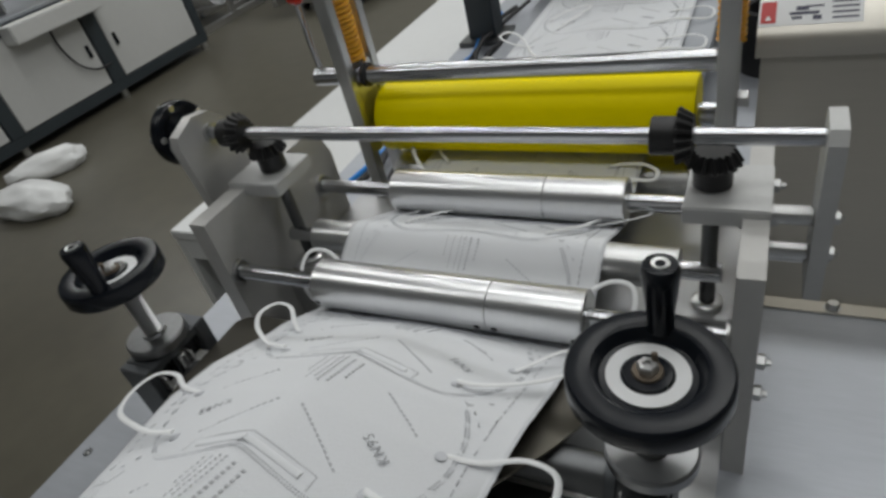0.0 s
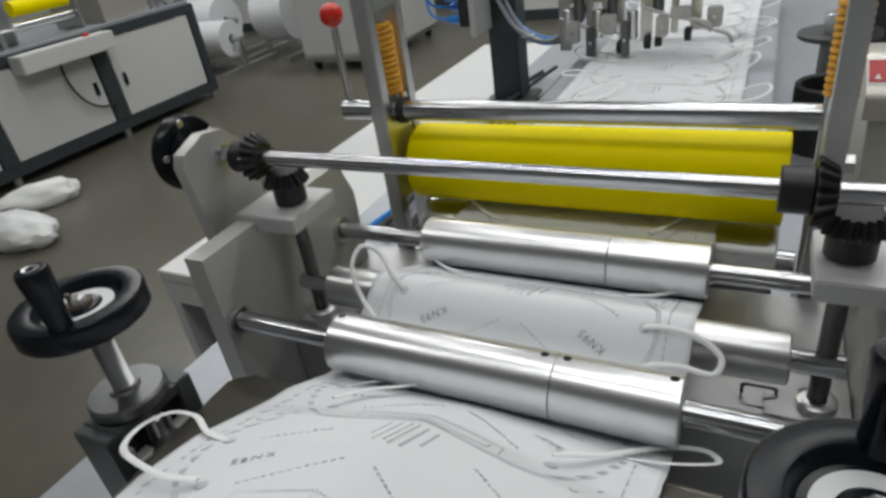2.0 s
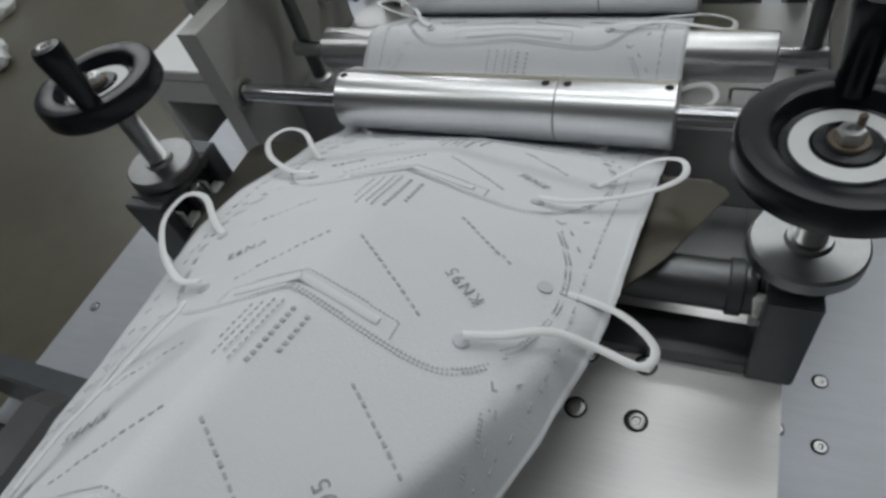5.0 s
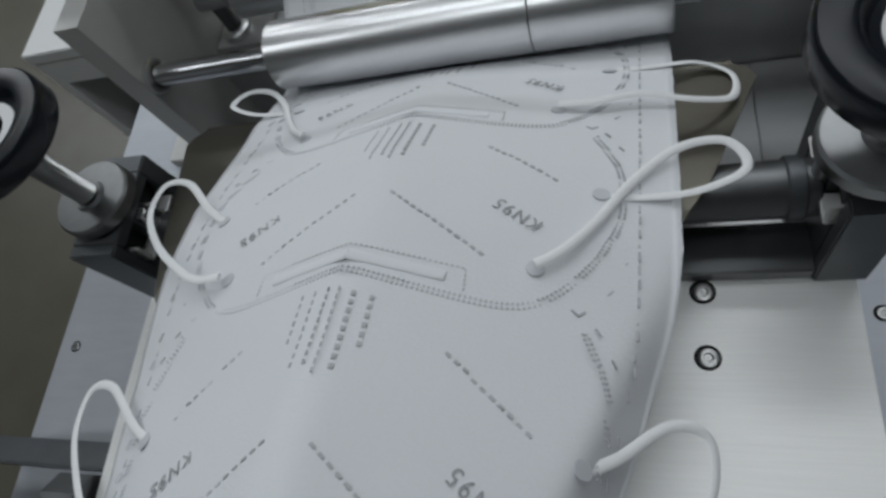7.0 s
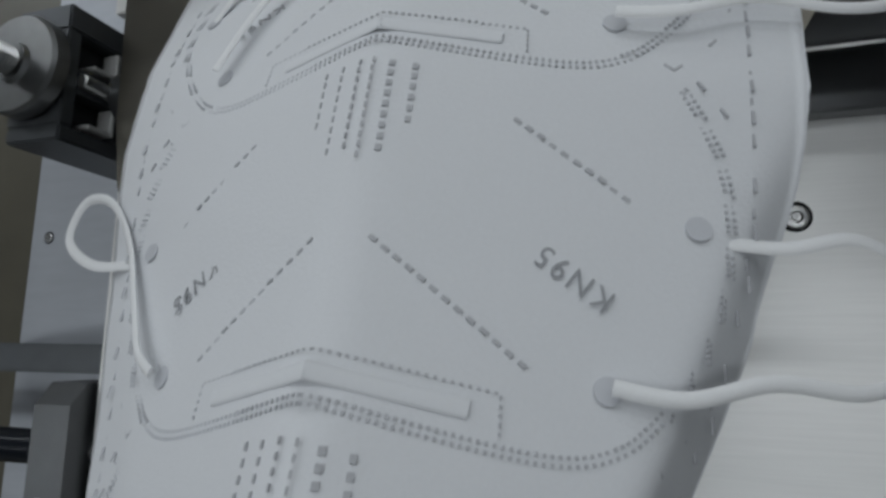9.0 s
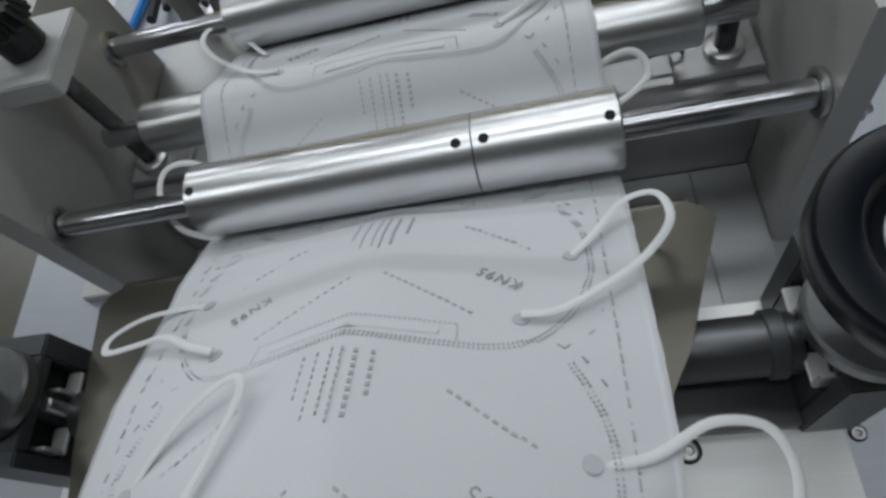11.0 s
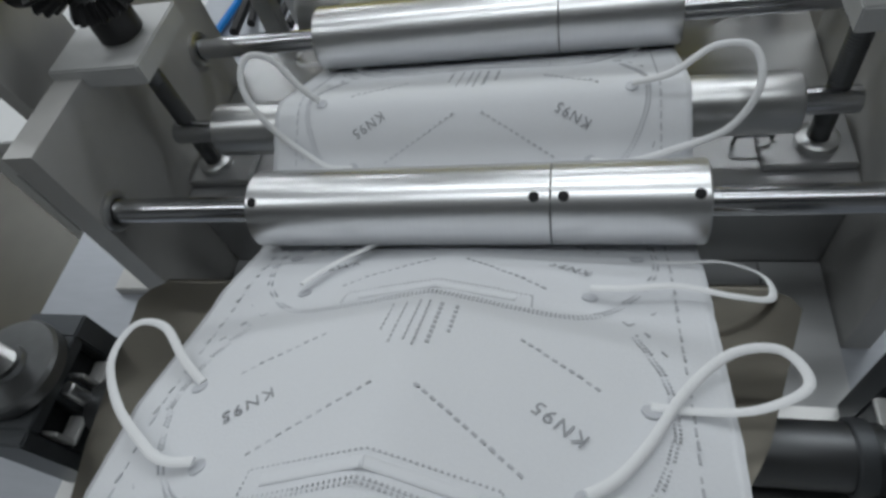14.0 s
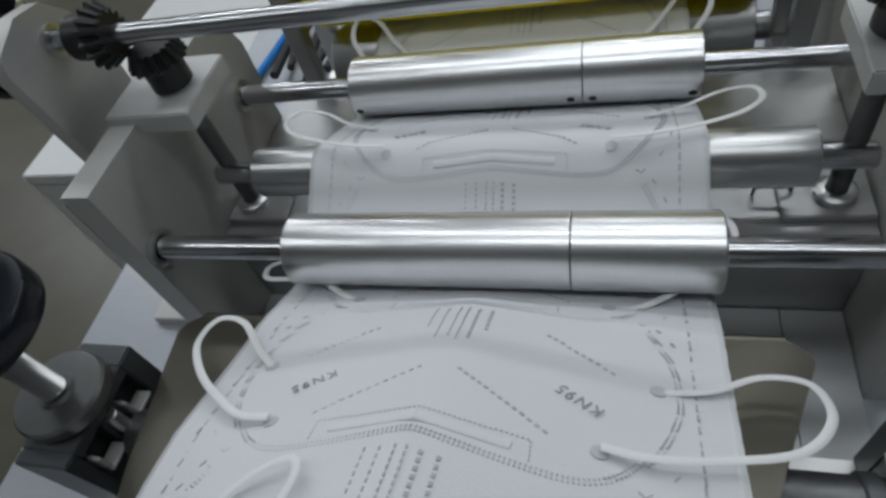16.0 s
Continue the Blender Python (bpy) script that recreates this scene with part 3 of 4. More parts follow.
lower_roller = roller("counter_roller", "grey steel counter roller beneath the yellow one", NY + 0.022, 0.886, 0.045, -0.222, 0.208, 0, -0.227, 0.228, 0.014, STEEL, False)

# ---- stainless drive cover ----
cover = thing("drive_cover", "stainless steel drive cover with a warning sign", "machine cover", (0.27, 0.34, TZ))
part("body", prism(B(), [(-0.098, 0), (0.0, 0.268), (0.112, 0.268), (0.115, 0)], 0.0, 0.62, "x"), STAINLESS, cover)
part("lid", prism(B(), [(-0.005, 0.2683), (-0.005, 0.279), (-0.001, 0.289), (0.006, 0.2965), (0.046, 0.3160), (0.060, 0.3175), (0.112, 0.3120), (0.118, 0.306), (0.118, 0.2683)], -0.006, 0.626, "x"), STAINLESS, cover, "folded stainless lid")
part("foot_flange", box(B(), 0.0, 0.62, -0.118, -0.0985, 0, 0.003, 0.0005), STAINLESS, cover)
for bx in (0.10, 0.30, 0.50):
    part("flange_bolt", lathe(B(), [(0, 0.011), (0.006, 0.011), (0.007, 0.009), (0.007, 0.0032), (0.010, 0.0031), (0.010, 0.003)], "z", (bx, -0.108, 0), 6), STEEL, cover)
sign = thing("warning_sign", "white warning sign with a red corner panel", "sign", (0, 0, 0))
sign.matrix_basis = Matrix.Translation((0.26, 0.3455, TZ + 0.2960)) @ Matrix.Rotation(math.atan2(0.0195, 0.040), 4, "X")
part("sheet", box(B(), 0.004, 0.102, 0.004, 0.042, 0.0002, 0.0007), PAPER, sign)
part("red_panel", box(B(), 0.006, 0.021, 0.008, 0.039, 0.0009, 0.0011), REDINK, sign)
part("triangle", prism(B(), [(0.0105, 0.012), (0.0165, 0.012), (0.0135, 0.019)], 0.0012, 0.0014, "z"), PAPER, sign)
for k, (a, b, c, d) in enumerate(((0.034, 0.062, 0.018, 0.022), (0.040, 0.052, 0.024, 0.030), (0.050, 0.066, 0.028, 0.0305), (0.036, 0.046, 0.012, 0.0155), (0.056, 0.064, 0.010, 0.016))):
    part("pictogram", box(B(), a, b, c, d, 0.0009, 0.0011), DARKINK, sign)
for k in range(4):
    part("text_bar", box(B(), 0.074, 0.098, 0.010 + 0.0075 * k, 0.0125 + 0.0075 * k, 0.0009, 0.0011), DARKINK, sign)

# ---- upstream end of the bench ----
column = thing("machine_column", "dark painted square steel column on the bench", "column", (-0.425, 1.19, TZ), "columns")
part("post", box(B(), -0.038, 0.038, -0.035, 0.035, 0.012, 1.1, 0.003), FRAMEPAINT, column)
part("foot_plate", box(B(), -0.062, 0.062, -0.06, 0.06, 0, 0.0118, 0.001), DARKSTEEL, column)
column = thing("machine_column", "dark painted square steel column behind the drive cover", "column", (0.356, 1.24, TZ), "columns")
part("post", box(B(), -0.038, 0.038, -0.04, 0.04, 0.012, 1.1, 0.003), FRAMEPAINT, column)
part("foot_plate", box(B(), -0.07, 0.07, -0.065, 0.065, 0, 0.0118, 0.001), DARKSTEEL, column)

valves = thing("valve_block", "pneumatic valve block with blue push-in fittings", "valve block", (-0.50, 1.10, 1.0))
part("body", box(B(), 0.0, 0.036, -0.03, 0.03, 0.0, 0.16, 0.003), RUBBER, valves)
part("back_plate", box(B(), 0.0365, 0.052, -0.05, 0.05, -0.02, 0.22, 0.002), PANEL, valves)
for k in range(6):
    fit = lathe(B(), [(0, -0.002), (0.011, -0.002), (0.011, -0.022), (0.0085, -0.026), (0.0085, -0.036), (0, -0.036)], "x", (0, -0.012 + 0.024 * (k % 2), 0.016 + 0.025 * k), 14)
    part("fitting", fit, BLUE, valves, "blue push-in fitting")
    hose = spline([(-0.036, -0.012 + 0.024 * (k % 2), 0.016 + 0.025 * k), (-0.075, -0.02, 0.03 + 0.026 * k), (-0.10, 0.01, 0.08 + 0.028 * k), (-0.10, 0.06, 0.2 + 0.03 * k)], 5)
    part("hose", tube(B(), hose, 0.0032), BLUE, valves, "blue air hose")

hoses = thing("air_hose_bundle", "sagging bundle of grey and blue air hoses with ties", "hose bundle", (0, 1.06, 0))
HANG = [(-0.415, 0.0, 1.26), (-0.392, 0, 1.10), (-0.368, 0, 1.03), (-0.332, 0, 0.985), (-0.278, 0, 0.962), (-0.235, 0, 0.978), (-0.192, 0, 1.03), (-0.160, 0, 1.10), (-0.135, 0, 1.20)]
for k in range(5):
    line = spline([(x + 0.006 * math.cos(k * 1.3), 0.007 * math.sin(k * 2.1) + 0.004 * math.sin(9 * x + k), z + 0.006 * math.sin(k * 1.3)) for x, y, z in HANG], 6)
    part("hose", tube(B(), line, 0.0050), (CLEARHOSE, BLUE, CLEARHOSE, BLUE, RUBBER)[k], hoses)
for x, z in ((-0.382, 1.066), (-0.322, 0.978), (-0.205, 1.012)):
    part("cable_tie", box(B(), x - 0.014, x + 0.014, -0.014, 0.014, z - 0.002, z + 0.003, 0.001), ENAMEL, hoses, "white cable tie")
loose = thing("cable_bundle", "black cables lying along the bench edge", "cables", (0, 0, TZ))
for k in range(7):
    ox = -0.44 + 0.03 * k
    line = spline([(ox + 0.02 * math.sin(2.0 * j + k), 0.42 + 0.16 * j, 0.007 + 0.011 * (k % 3) + 0.004 * math.sin(3 * j + k)) for j in range(7)], 5)
    part("cable", tube(B(), line, 0.0055 + 0.0012 * (k % 2)), BLUE if k == 0 else RUBBER, loose)

gripper = thing("loop_welder", "grey loop welding head with arms above the web", "welding head", (0, 1.05, 0.95))
part("beam", box(B(), -0.235, 0.06, -0.02, 0.02, 0.096, 0.124, 0.002), PANEL, gripper, "pale grey beam")
part("beam", box(B(), -0.235, 0.19, 0.10, 0.14, 0.15, 0.18, 0.002), PANEL, gripper, "pale grey beam")
for x, z0, z1, w in ((-0.225, 0.0, 0.30, 0.013), (-0.17, 0.02, 0.3, 0.009), (-0.135, 0.03, 0.16, 0.011), (-0.105, 0.012, 0.18, 0.006), (-0.055, 0.015, 0.26, 0.012), (0.0, 0.03, 0.26, 0.007), (0.04, 0.035, 0.2, 0.010)):
    part("arm", box(B(), x - w, x + w, -0.03, -0.0205, z0, z1, 0.0015), STEEL, gripper, "steel arm")
for x, z in ((-0.215, 0.07), (-0.19, 0.10), (-0.15, 0.065), (-0.12, 0.09), (-0.08, 0.06), (-0.03, 0.11)):
    part("cylinder", rod(B(), 0.011, z - 0.035, z + 0.02, "z", (x, -0.042, 0), 16), DARKSTEEL if z > 0.08 else ALU, gripper, "small air cylinder")
for x, z in ((-0.105, 0.008), (-0.05, 0.016), (-0.028, 0.02), (0.028, 0.03)):
    part("pad_wheel", rod(B(), 0.014, -0.006, 0.006, "x", (x, -0.04, z), 20), RUBBER, gripper, "black rubber wheel")
for k in range(4):
    line = spline([(-0.2 + 0.06 * k, -0.05, 0.12), (-0.17 + 0.06 * k, -0.06, 0.20), (-0.10 + 0.05 * k, -0.03, 0.235), (-0.04 + 0.05 * k, -0.02, 0.17)], 5)
    part("hose", tube(B(), line, 0.0035), RUBBER if k % 2 else BLUE, gripper)
for x, y, z, w, h in ((-0.20, -0.055, 0.045, 0.014, 0.022), (-0.16, -0.060, 0.025, 0.010, 0.030), (-0.125, -0.055, 0.06, 0.016, 0.018), (-0.09, -0.06, 0.03, 0.008, 0.035), (-0.02, -0.05, 0.05, 0.012, 0.02), (0.015, -0.05, 0.075, 0.02, 0.012), (0.075, -0.03, 0.06, 0.014, 0.02)):
    part("clamp_block", box(B(), x - w, x + w, y - 0.012, y + 0.006, z - h, z + h, 0.0025), BRACKET if z > 0.04 else DARKSTEEL, gripper, "small machined clamp block")
    part("clamp_screw", rod(B(), 0.0035, -0.018, -0.0122, "y", (x, y, z), 10), STEEL, gripper)
for x0, x1, z in ((-0.23, -0.10, 0.052), (-0.06, 0.06, 0.068), (0.02, 0.10, 0.045)):
    part("finger", tube(B(), spline([(x0, -0.045, z + 0.02), ((x0 + x1) / 2, -0.055, z), (x1, -0.06, z - 0.012), (x1 + 0.012, -0.062, z - 0.03)], 5), 0.0055, 0.7), BRACKET, gripper, "pale loop-guiding finger")
stand_bar = thing("web_guide", "grey guide table under the incoming web", "guide table", (0, 0, TZ))
part("top", box(B(), -0.20, 0.19, 0.50, 2.3, 0.125, 0.150, 0.002), TABLE, stand_bar)
for gy in (0.6, 1.2, 2.0):
    for gx in (-0.17, 0.16):
        part("leg", box(B(), gx - 0.012, gx + 0.012, gy - 0.012, gy + 0.012, 0, 0.1248), DARKSTEEL, stand_bar)
drum = thing("feed_drum", "dark round feed drum beside the web", "drum", (0.285, 0.93, TZ))
part("drum", lathe(B(), [(0, 0), (0.060, 0), (0.060, 0.12), (0.056, 0.124), (0.050, 0.12), (0.048, 0.03), (0, 0.03)], "z", (0, 0, 0), 36), RUBBER, drum)
part("flange", lathe(B(), [(0.0305, 0.165), (0.072, 0.165), (0.072, 0.173), (0.03, 0.174), (0.03, 0.165)], "z", (0.01, 0.16, 0), 40), DARKSTEEL, drum, "dark flange disc")
part("spindle", rod(B(), 0.03, 0.0, 0.21, "z", (0.01, 0.16, 0), 24), STEEL, drum)
control = thing("control_box", "pale grey control box with a green indicator", "control box", (0.465, 1.30, TZ))
part("case", box(B(), -0.055, 0.17, -0.04, 0.10, 0.0, 0.33, 0.004), PANEL, control)
part("indicator", rod(B(), 0.008, -0.050, -0.0405, "y", (-0.010, 0, 0.172), 20), LED, control, "glowing green indicator")
for z in (0.12, 0.235):
    part("switch", rod(B(), 0.010, -0.050, -0.0405, "y", (-0.025, 0, z), 16), RUBBER, control)
part("conduit", tube(B(), spline([(-0.07, -0.05, 0.05), (-0.075, -0.06, 0.18), (-0.055, -0.06, 0.27), (-0.06, -0.05, 0.42)], 6), 0.011), RUBBER, control)

# ---- white side cabinet against the bench ----
side_cab = thing("side_cabinet", "white sheet-metal cabinet with a dark hand opening", "cabinet", (0, 0, 0))
part("top", box(B(), -0.850, -0.5, 0.306, 2.02, 0.708, 0.730, 0.002), ENAMEL, side_cab)
part("side_wall", box(B(), -0.848, -0.832, 0.324, 2.0, 0.03, 0.7075), ENAMEL, side_cab)
part("front_wall", box(B(), -0.848, -0.826, 0.308, 0.322, 0.03, 0.7075), ENAMEL, side_cab)
part("front_wall", box(B(), -0.8255, -0.66, 0.308, 0.322, 0.655, 0.7075), ENAMEL, side_cab)
part("front_wall", box(B(), -0.8255, -0.66, 0.308, 0.322, 0.03, 0.495), ENAMEL, side_cab)
part("front_wall", box(B(), -0.6595, -0.5, 0.308, 0.322, 0.03, 0.7075), ENAMEL, side_cab)
# Black sheet added behind the opening to paint the dim interior.
part("shade_liner", box(B(), -0.8255, -0.52, 0.42, 0.43, 0.03, 0.70), HOLE_SHADE, side_cab, "black sheet for the shade inside the cabinet")
part("foot_rail", box(B(), -0.84, -0.51, 0.33, 1.99, 0.0, 0.0295), RUBBER, side_cab)

# ---- neighbouring machine across the aisle ----
CX = -4.05
line2 = thing("machine_cabinet", "long machine cabinet with pale panels and dark frame", "machine cabinet", (CX, 0, 0))
part("plinth_rail", box(B(), -0.9, 0.0, -0.9, 3.58, 0.06, 0.135, 0.004), FRAMEPAINT, line2)
part("top_rail", box(B(), -0.9, 0.0, -0.9, 3.58, 0.70, 0.765, 0.004), FRAMEPAINT, line2)
for y0, y1 in ((-0.9, -0.80), (0.62, 0.72), (1.68, 1.78), (2.555, 2.675), (3.50, 3.58)):
    part("post", box(B(), -0.08, 0.0, y0, y1, 0.1355, 0.6995, 0.003), FRAMEPAINT, line2)
    part("foot", rod(B(), 0.03, 0, 0.0598, "z", (-0.04, (y0 + y1) / 2, 0), 16), STEEL, line2)
for y0, y1 in ((-0.79, 0.61), (0.73, 1.67), (1.79, 2.545), (2.685, 3.49)):
    part("door", box(B(), -0.03, -0.008, y0, y1, 0.142, 0.692, 0.004), PANEL, line2, "pale grey cabinet door")
for y, z in ((2.492, 0.40), (2.745, 0.40), (1.62, 0.40)):
    part("latch", box(B(), -0.0078, 0.004, y - 0.014, y + 0.014, z - 0.045, z + 0.045, 0.003), BLACK, line2, "black door latch")
part("back_panel", box(B(), -0.9, -0.88, -0.9, 3.58, 0.1355, 0.6995), PANEL, line2)
part("top_sheet", box(B(), -0.9, -0.02, -0.9, 3.56, 0.7655, 0.785, 0.002), TABLE, line2)
cable = spline([(0.012, 2.30, 0.64), (0.02, 2.30, 0.50), (0.02, 2.36, 0.36), (0.02, 2.47, 0.28), (0.012, 2.60, 0.27)], 6)
part("cable", tube(B(), cable, 0.008), RUBBER, line2, "black hanging cable")
tray = thing("switch_box", "pale switch box hung on the cabinet edge", "switch box", (CX, 2.36, 0.70))
part("case", box(B(), 0.001, 0.13, -0.37, 0.33, -0.06, 0.055, 0.008), PANEL, tray)
part("button", rod(B(), 0.018, 0.055, 0.075, "z", (0.07, 0.16, 0), 16), RED, tray, "orange-red push button")
unit = thing("web_unit", "small roller unit with a yellow roller on the far machine", "machine unit", (CX - 0.35, 2.55, 0.785))
part("side_wall", box(B(), -0.1, 0.2, -0.36, -0.34, 0, 0.34, 0.003), STEEL, unit)
part("side_wall", box(B(), -0.1, 0.2, 0.14, 0.16, 0, 0.34, 0.003), STEEL, unit)
part("yellow_roller", rod(B(), 0.05, -0.30, 0.10, "y", (0.17, 0, 0.21), 28), YELLOW, unit, "yellow press roller")
part("steel_roller", rod(B(), 0.035, -0.335, 0.135, "y", (0.14, 0, 0.10), 28), STEEL, unit)
part("web_sheet", box(B(), -0.08, 0.30, -1.4, -0.37, 0.10, 0.104), FABRIC, unit, "white web")
for k in range(5):
    part("arm", box(B(), 0.22, 0.24, -1.2 + 0.18 * k, -1.17 + 0.18 * k, 0, 0.2 + 0.05 * (k % 3), 0.002), DARKSTEEL if k % 2 else STEEL, unit)
hood = thing("drive_cover", "brushed stainless drive cover on the far machine", "machine cover", (CX - 0.3, 3.02, 0.785))
part("body", box(B(), -0.2, 0.22, -0.20, 0.20, 0, 0.40, 0.006), STAINLESS, hood)
for k, (y, z, r) in enumerate(((3.36, 0.95, 0.09), (3.55, 1.02, 0.11), (3.30, 1.18, 0.07), (3.45, 0.86, 0.06))):
    wheel = thing("tensioner", "pale round tensioner standing on the far machine", "wheel", (CX - 0.1, y, z), "tension wheels")
    part("disc", lathe(B(), [(0, -0.02), (r * 0.6, -0.02), (r, -0.012), (r, 0.012), (r * 0.6, 0.02), (r * 0.2, 0.02), (r * 0.2, 0.045), (0, 0.045)], "x", (0, 0, 0), 28), PANEL, wheel)
    part("hub", rod(B(), r * 0.3, 0.0452, 0.06, "x", (0, 0, 0), 16), RUBBER, wheel)
    part("support", box(B(), -0.05, -0.0205, -0.015, 0.015, 0.7855 - z, 0.0, 0.002), STEEL, wheel)

# rolls of fabric and a wheeled cabinet beyond the aisle
for k, (x, y, r, length) in enumerate(((-4.75, 4.35, 0.17, 0.5), (-4.35, 5.0, 0.28, 0.4), (-5.3, 4.9, 0.24, 0.5))):
    stand = thing("roll_stand", "floor stand with a white fabric roll", "roll stand", (x, y, 0), "roll stands")
    part("roll", lathe(B(), [(0.04, -length / 2), (r, -length / 2), (r, length / 2), (0.04, length / 2)], "x", (0, 0, 0.14 + r), 36), FABRIC, stand, "white fabric roll")
    part("shaft", rod(B(), 0.025, -length / 2 - 0.14, length / 2 + 0.14, "x", (0, 0, 0.14 + r), 16), STEEL, stand)
    for sx in (-1, 1):
        bx = sx * (length / 2 + 0.09)
        part("upright", box(B(), bx - 0.02, bx + 0.02, -0.03, 0.03, 0.0605, 0.14 + r - 0.026, 0.003), ALU, stand)
        part("skid", box(B(), bx - 0.03, bx + 0.03, -0.45, 0.45, 0.0, 0.06, 0.004), ALU, stand)
cabinet2 = thing("wheeled_cabinet", "pale grey wheeled cabinet on black castors", "cabinet", (-3.27, 4.95, 0))
part("body", box(B(), -0.36, 0.37, -0.65, 0.65, 0.11, 1.35, 0.006), PANEL, cabinet2)
part("door", box(B(), -0.34, 0.35, -0.662, -0.6505, 0.14, 1.30, 0.004), PANEL, cabinet2)
part("skirt", box(B(), -0.35, 0.36, -0.64, 0.64, 0.075, 0.1095), STEEL, cabinet2)
for cx in (-0.3, 0.3):
    for cy in (-0.55, 0.55):
        part("castor", rod(B(), 0.0375, -0.02, 0.02, "x", (cx, cy, 0.0375), 18), RUBBER, cabinet2)
for k, (x, y, w, d, h) in enumerate(((-1.6, 6.4, 1.3, 0.8, 0.95), (0.2, 5.6, 1.2, 0.7, 1.0), (1.9, 4.2, 0.8, 1.4, 1.1), (-5.9, 6.6, 1.6, 0.8, 1.05), (2.0, 6.8, 1.4, 0.8, 1.2), (-3.6, 7.4, 1.4, 0.8, 1.1))):
    far = thing("far_machine", "pale machine cabinet with dark frame, far off", "machine cabinet", (x, y, 0), "far machines")
    part("plinth_rail", box(B(), -w / 2, w / 2, -d / 2, d / 2, 0.0, 0.10, 0.004), FRAMEPAINT, far)
    part("body", box(B(), -w / 2 + 0.01, w / 2 - 0.01, -d / 2 + 0.01, d / 2 - 0.01, 0.1005, h * 0.72, 0.004), PANEL, far)
    part("top_rail", box(B(), -w / 2, w / 2, -d / 2, d / 2, h * 0.7205, h * 0.79, 0.004), FRAMEPAINT, far)
    part("hood", box(B(), -w * 0.3, w * 0.15, -d * 0.3, d * 0.3, h * 0.791, h * 1.25, 0.01), STAINLESS if k % 2 else PANEL, far)
    part("post", box(B(), w * 0.25, w * 0.31, -d * 0.1, d * 0.1, h * 0.791, h * 1.5, 0.004), FRAMEPAINT, far)

# plastic bags lying on the floor
for k, (x, y, sx, sy, sz, rz) in enumerate(((-3.58, 1.55, 0.24, 0.11, 0.09, 60), (-3.24, 1.19, 0.26, 0.14, 0.10, 8))):
    bm = B()
    bmesh.ops.create_icosphere(bm, subdivisions=4, radius=1.0)
    for v in bm.verts:
        p = v.co.copy()
        k2 = 1 + 0.16 * noise.noise(p * 1.7 + Vector((k * 7.1, 0, 0))) + 0.07 * noise.noise(p * 5 + Vector((0, k * 3.3, 0)))
        v.co = Vector((p.x * sx * k2, p.y * sy * k2, max(p.z * k2, -0.55) * sz + 0.55 * sz))
    bag = tagged(part("plastic_bag", bm, BAG), "crumpled white plastic bag lying on the floor", "plastic bag", "bags on the floor")
    bag.matrix_basis = pose(x, y, 0, 0, 0, rz)

# ---- the web and its masks ----
HALF, PITCH, SPEED = 0.1515, 0.135, 0.1113
X0 = -0.006
RIDGE = [(0.06, 0.964), (0.10, 0.9885), (0.15, 1.0188), (0.20, 1.040), (0.27, 1.060), (0.35, 1.087), (0.45, 1.112), (0.60, 1.135), (0.80, 1.150), (1.2, 1.150), (2.6, 1.150)]


def centre_line():
    """The web's middle as (ahead, height), ahead being -y, from far upstream under, over and under the rollers."""
    pts = [(-2.4, 0.945), (-0.45, 0.940), (-0.33, 0.9355), (-0.28, 0.934)]
    rb, rm = 0.0282, 0.0236
    a = radians(23.5)
    pts += [(-AY_B - 0.012, AZ - rb + 0.001)]
    for k in range(6):
        q = a * k / 5
        pts.append((-AY_B + rb * math.sin(q), AZ - rb * math.cos(q)))
    b = radians(-27.8)
    for k in range(9):
        q = a + (b - a) * k / 8
        pts.append((-MY - rm * math.sin(q), MZ + rm * math.cos(q)))
    c = radians(33)
    for k in range(11):
        q = b + (c - b) * k / 10
        pts.append((rb * math.sin(q), AZ - rb * math.cos(q)))
    return pts + RIDGE


LINE = np.array(centre_line())
ARC = np.concatenate([[0], np.cumsum(np.hypot(*np.diff(LINE, axis=0).T))])
ARC -= np.interp(0.0, LINE[:, 0], ARC)
FINE = np.arange(-2.2, 2.4, 0.002)
soft_kernel = np.ones(5) / 5
AH = np.convolve(np.pad(np.interp(FINE, ARC, LINE[:, 0]), 2, mode="reflect", reflect_type="odd"), soft_kernel, "valid")
HT = np.convolve(np.pad(np.interp(FINE, ARC, LINE[:, 1]), 2, mode="reflect", reflect_type="odd"), soft_kernel, "valid")
SLOPE = np.unwrap(np.arctan2(np.gradient(HT), np.gradient(AH)))


def bend(s, u):
    """The angle by which the web leans down at u across, s along."""
    lean = np.interp(s, [0.0, 0.1, 0.2, 0.25, 0.35, 0.45, 0.8], [0, 8, 13, 16, 24, 30, 42])
    k = min(abs(u) / 0.016, 1.0)
    a = lean * k * k * (3 - 2 * k)
    fold = np.interp(s, [0.24, 0.30, 0.40, 0.60], [0.150, 0.128, 0.090, 0.070])
    curl = np.interp(s, [0.22, 0.29, 0.40], [0, 42, 58]) if u > 0 else np.interp(s, [0.14, 0.35], [0, 6])
    k = min(max((abs(u) - fold + 0.008) / 0.016, 0.0), 1.0)
    return radians(a + curl * k * k * (3 - 2 * k))


ACROSS = np.linspace(0, HALF, 40)
SECTION = {}


def section(s, sgn):
    """Sideways and downward offsets over u at s, for one side."""
    key = (round(float(s), 3), sgn)
    if key not in SECTION:
        ang = np.array([bend(s, sgn * u) for u in ACROSS])
        step = ACROSS[1]
        SECTION[key] = (np.concatenate([[0], np.cumsum(np.cos(ang[1:]) * step)]), np.concatenate([[0], np.cumsum(np.sin(ang[1:]) * step)]), ang)
    return SECTION[key]


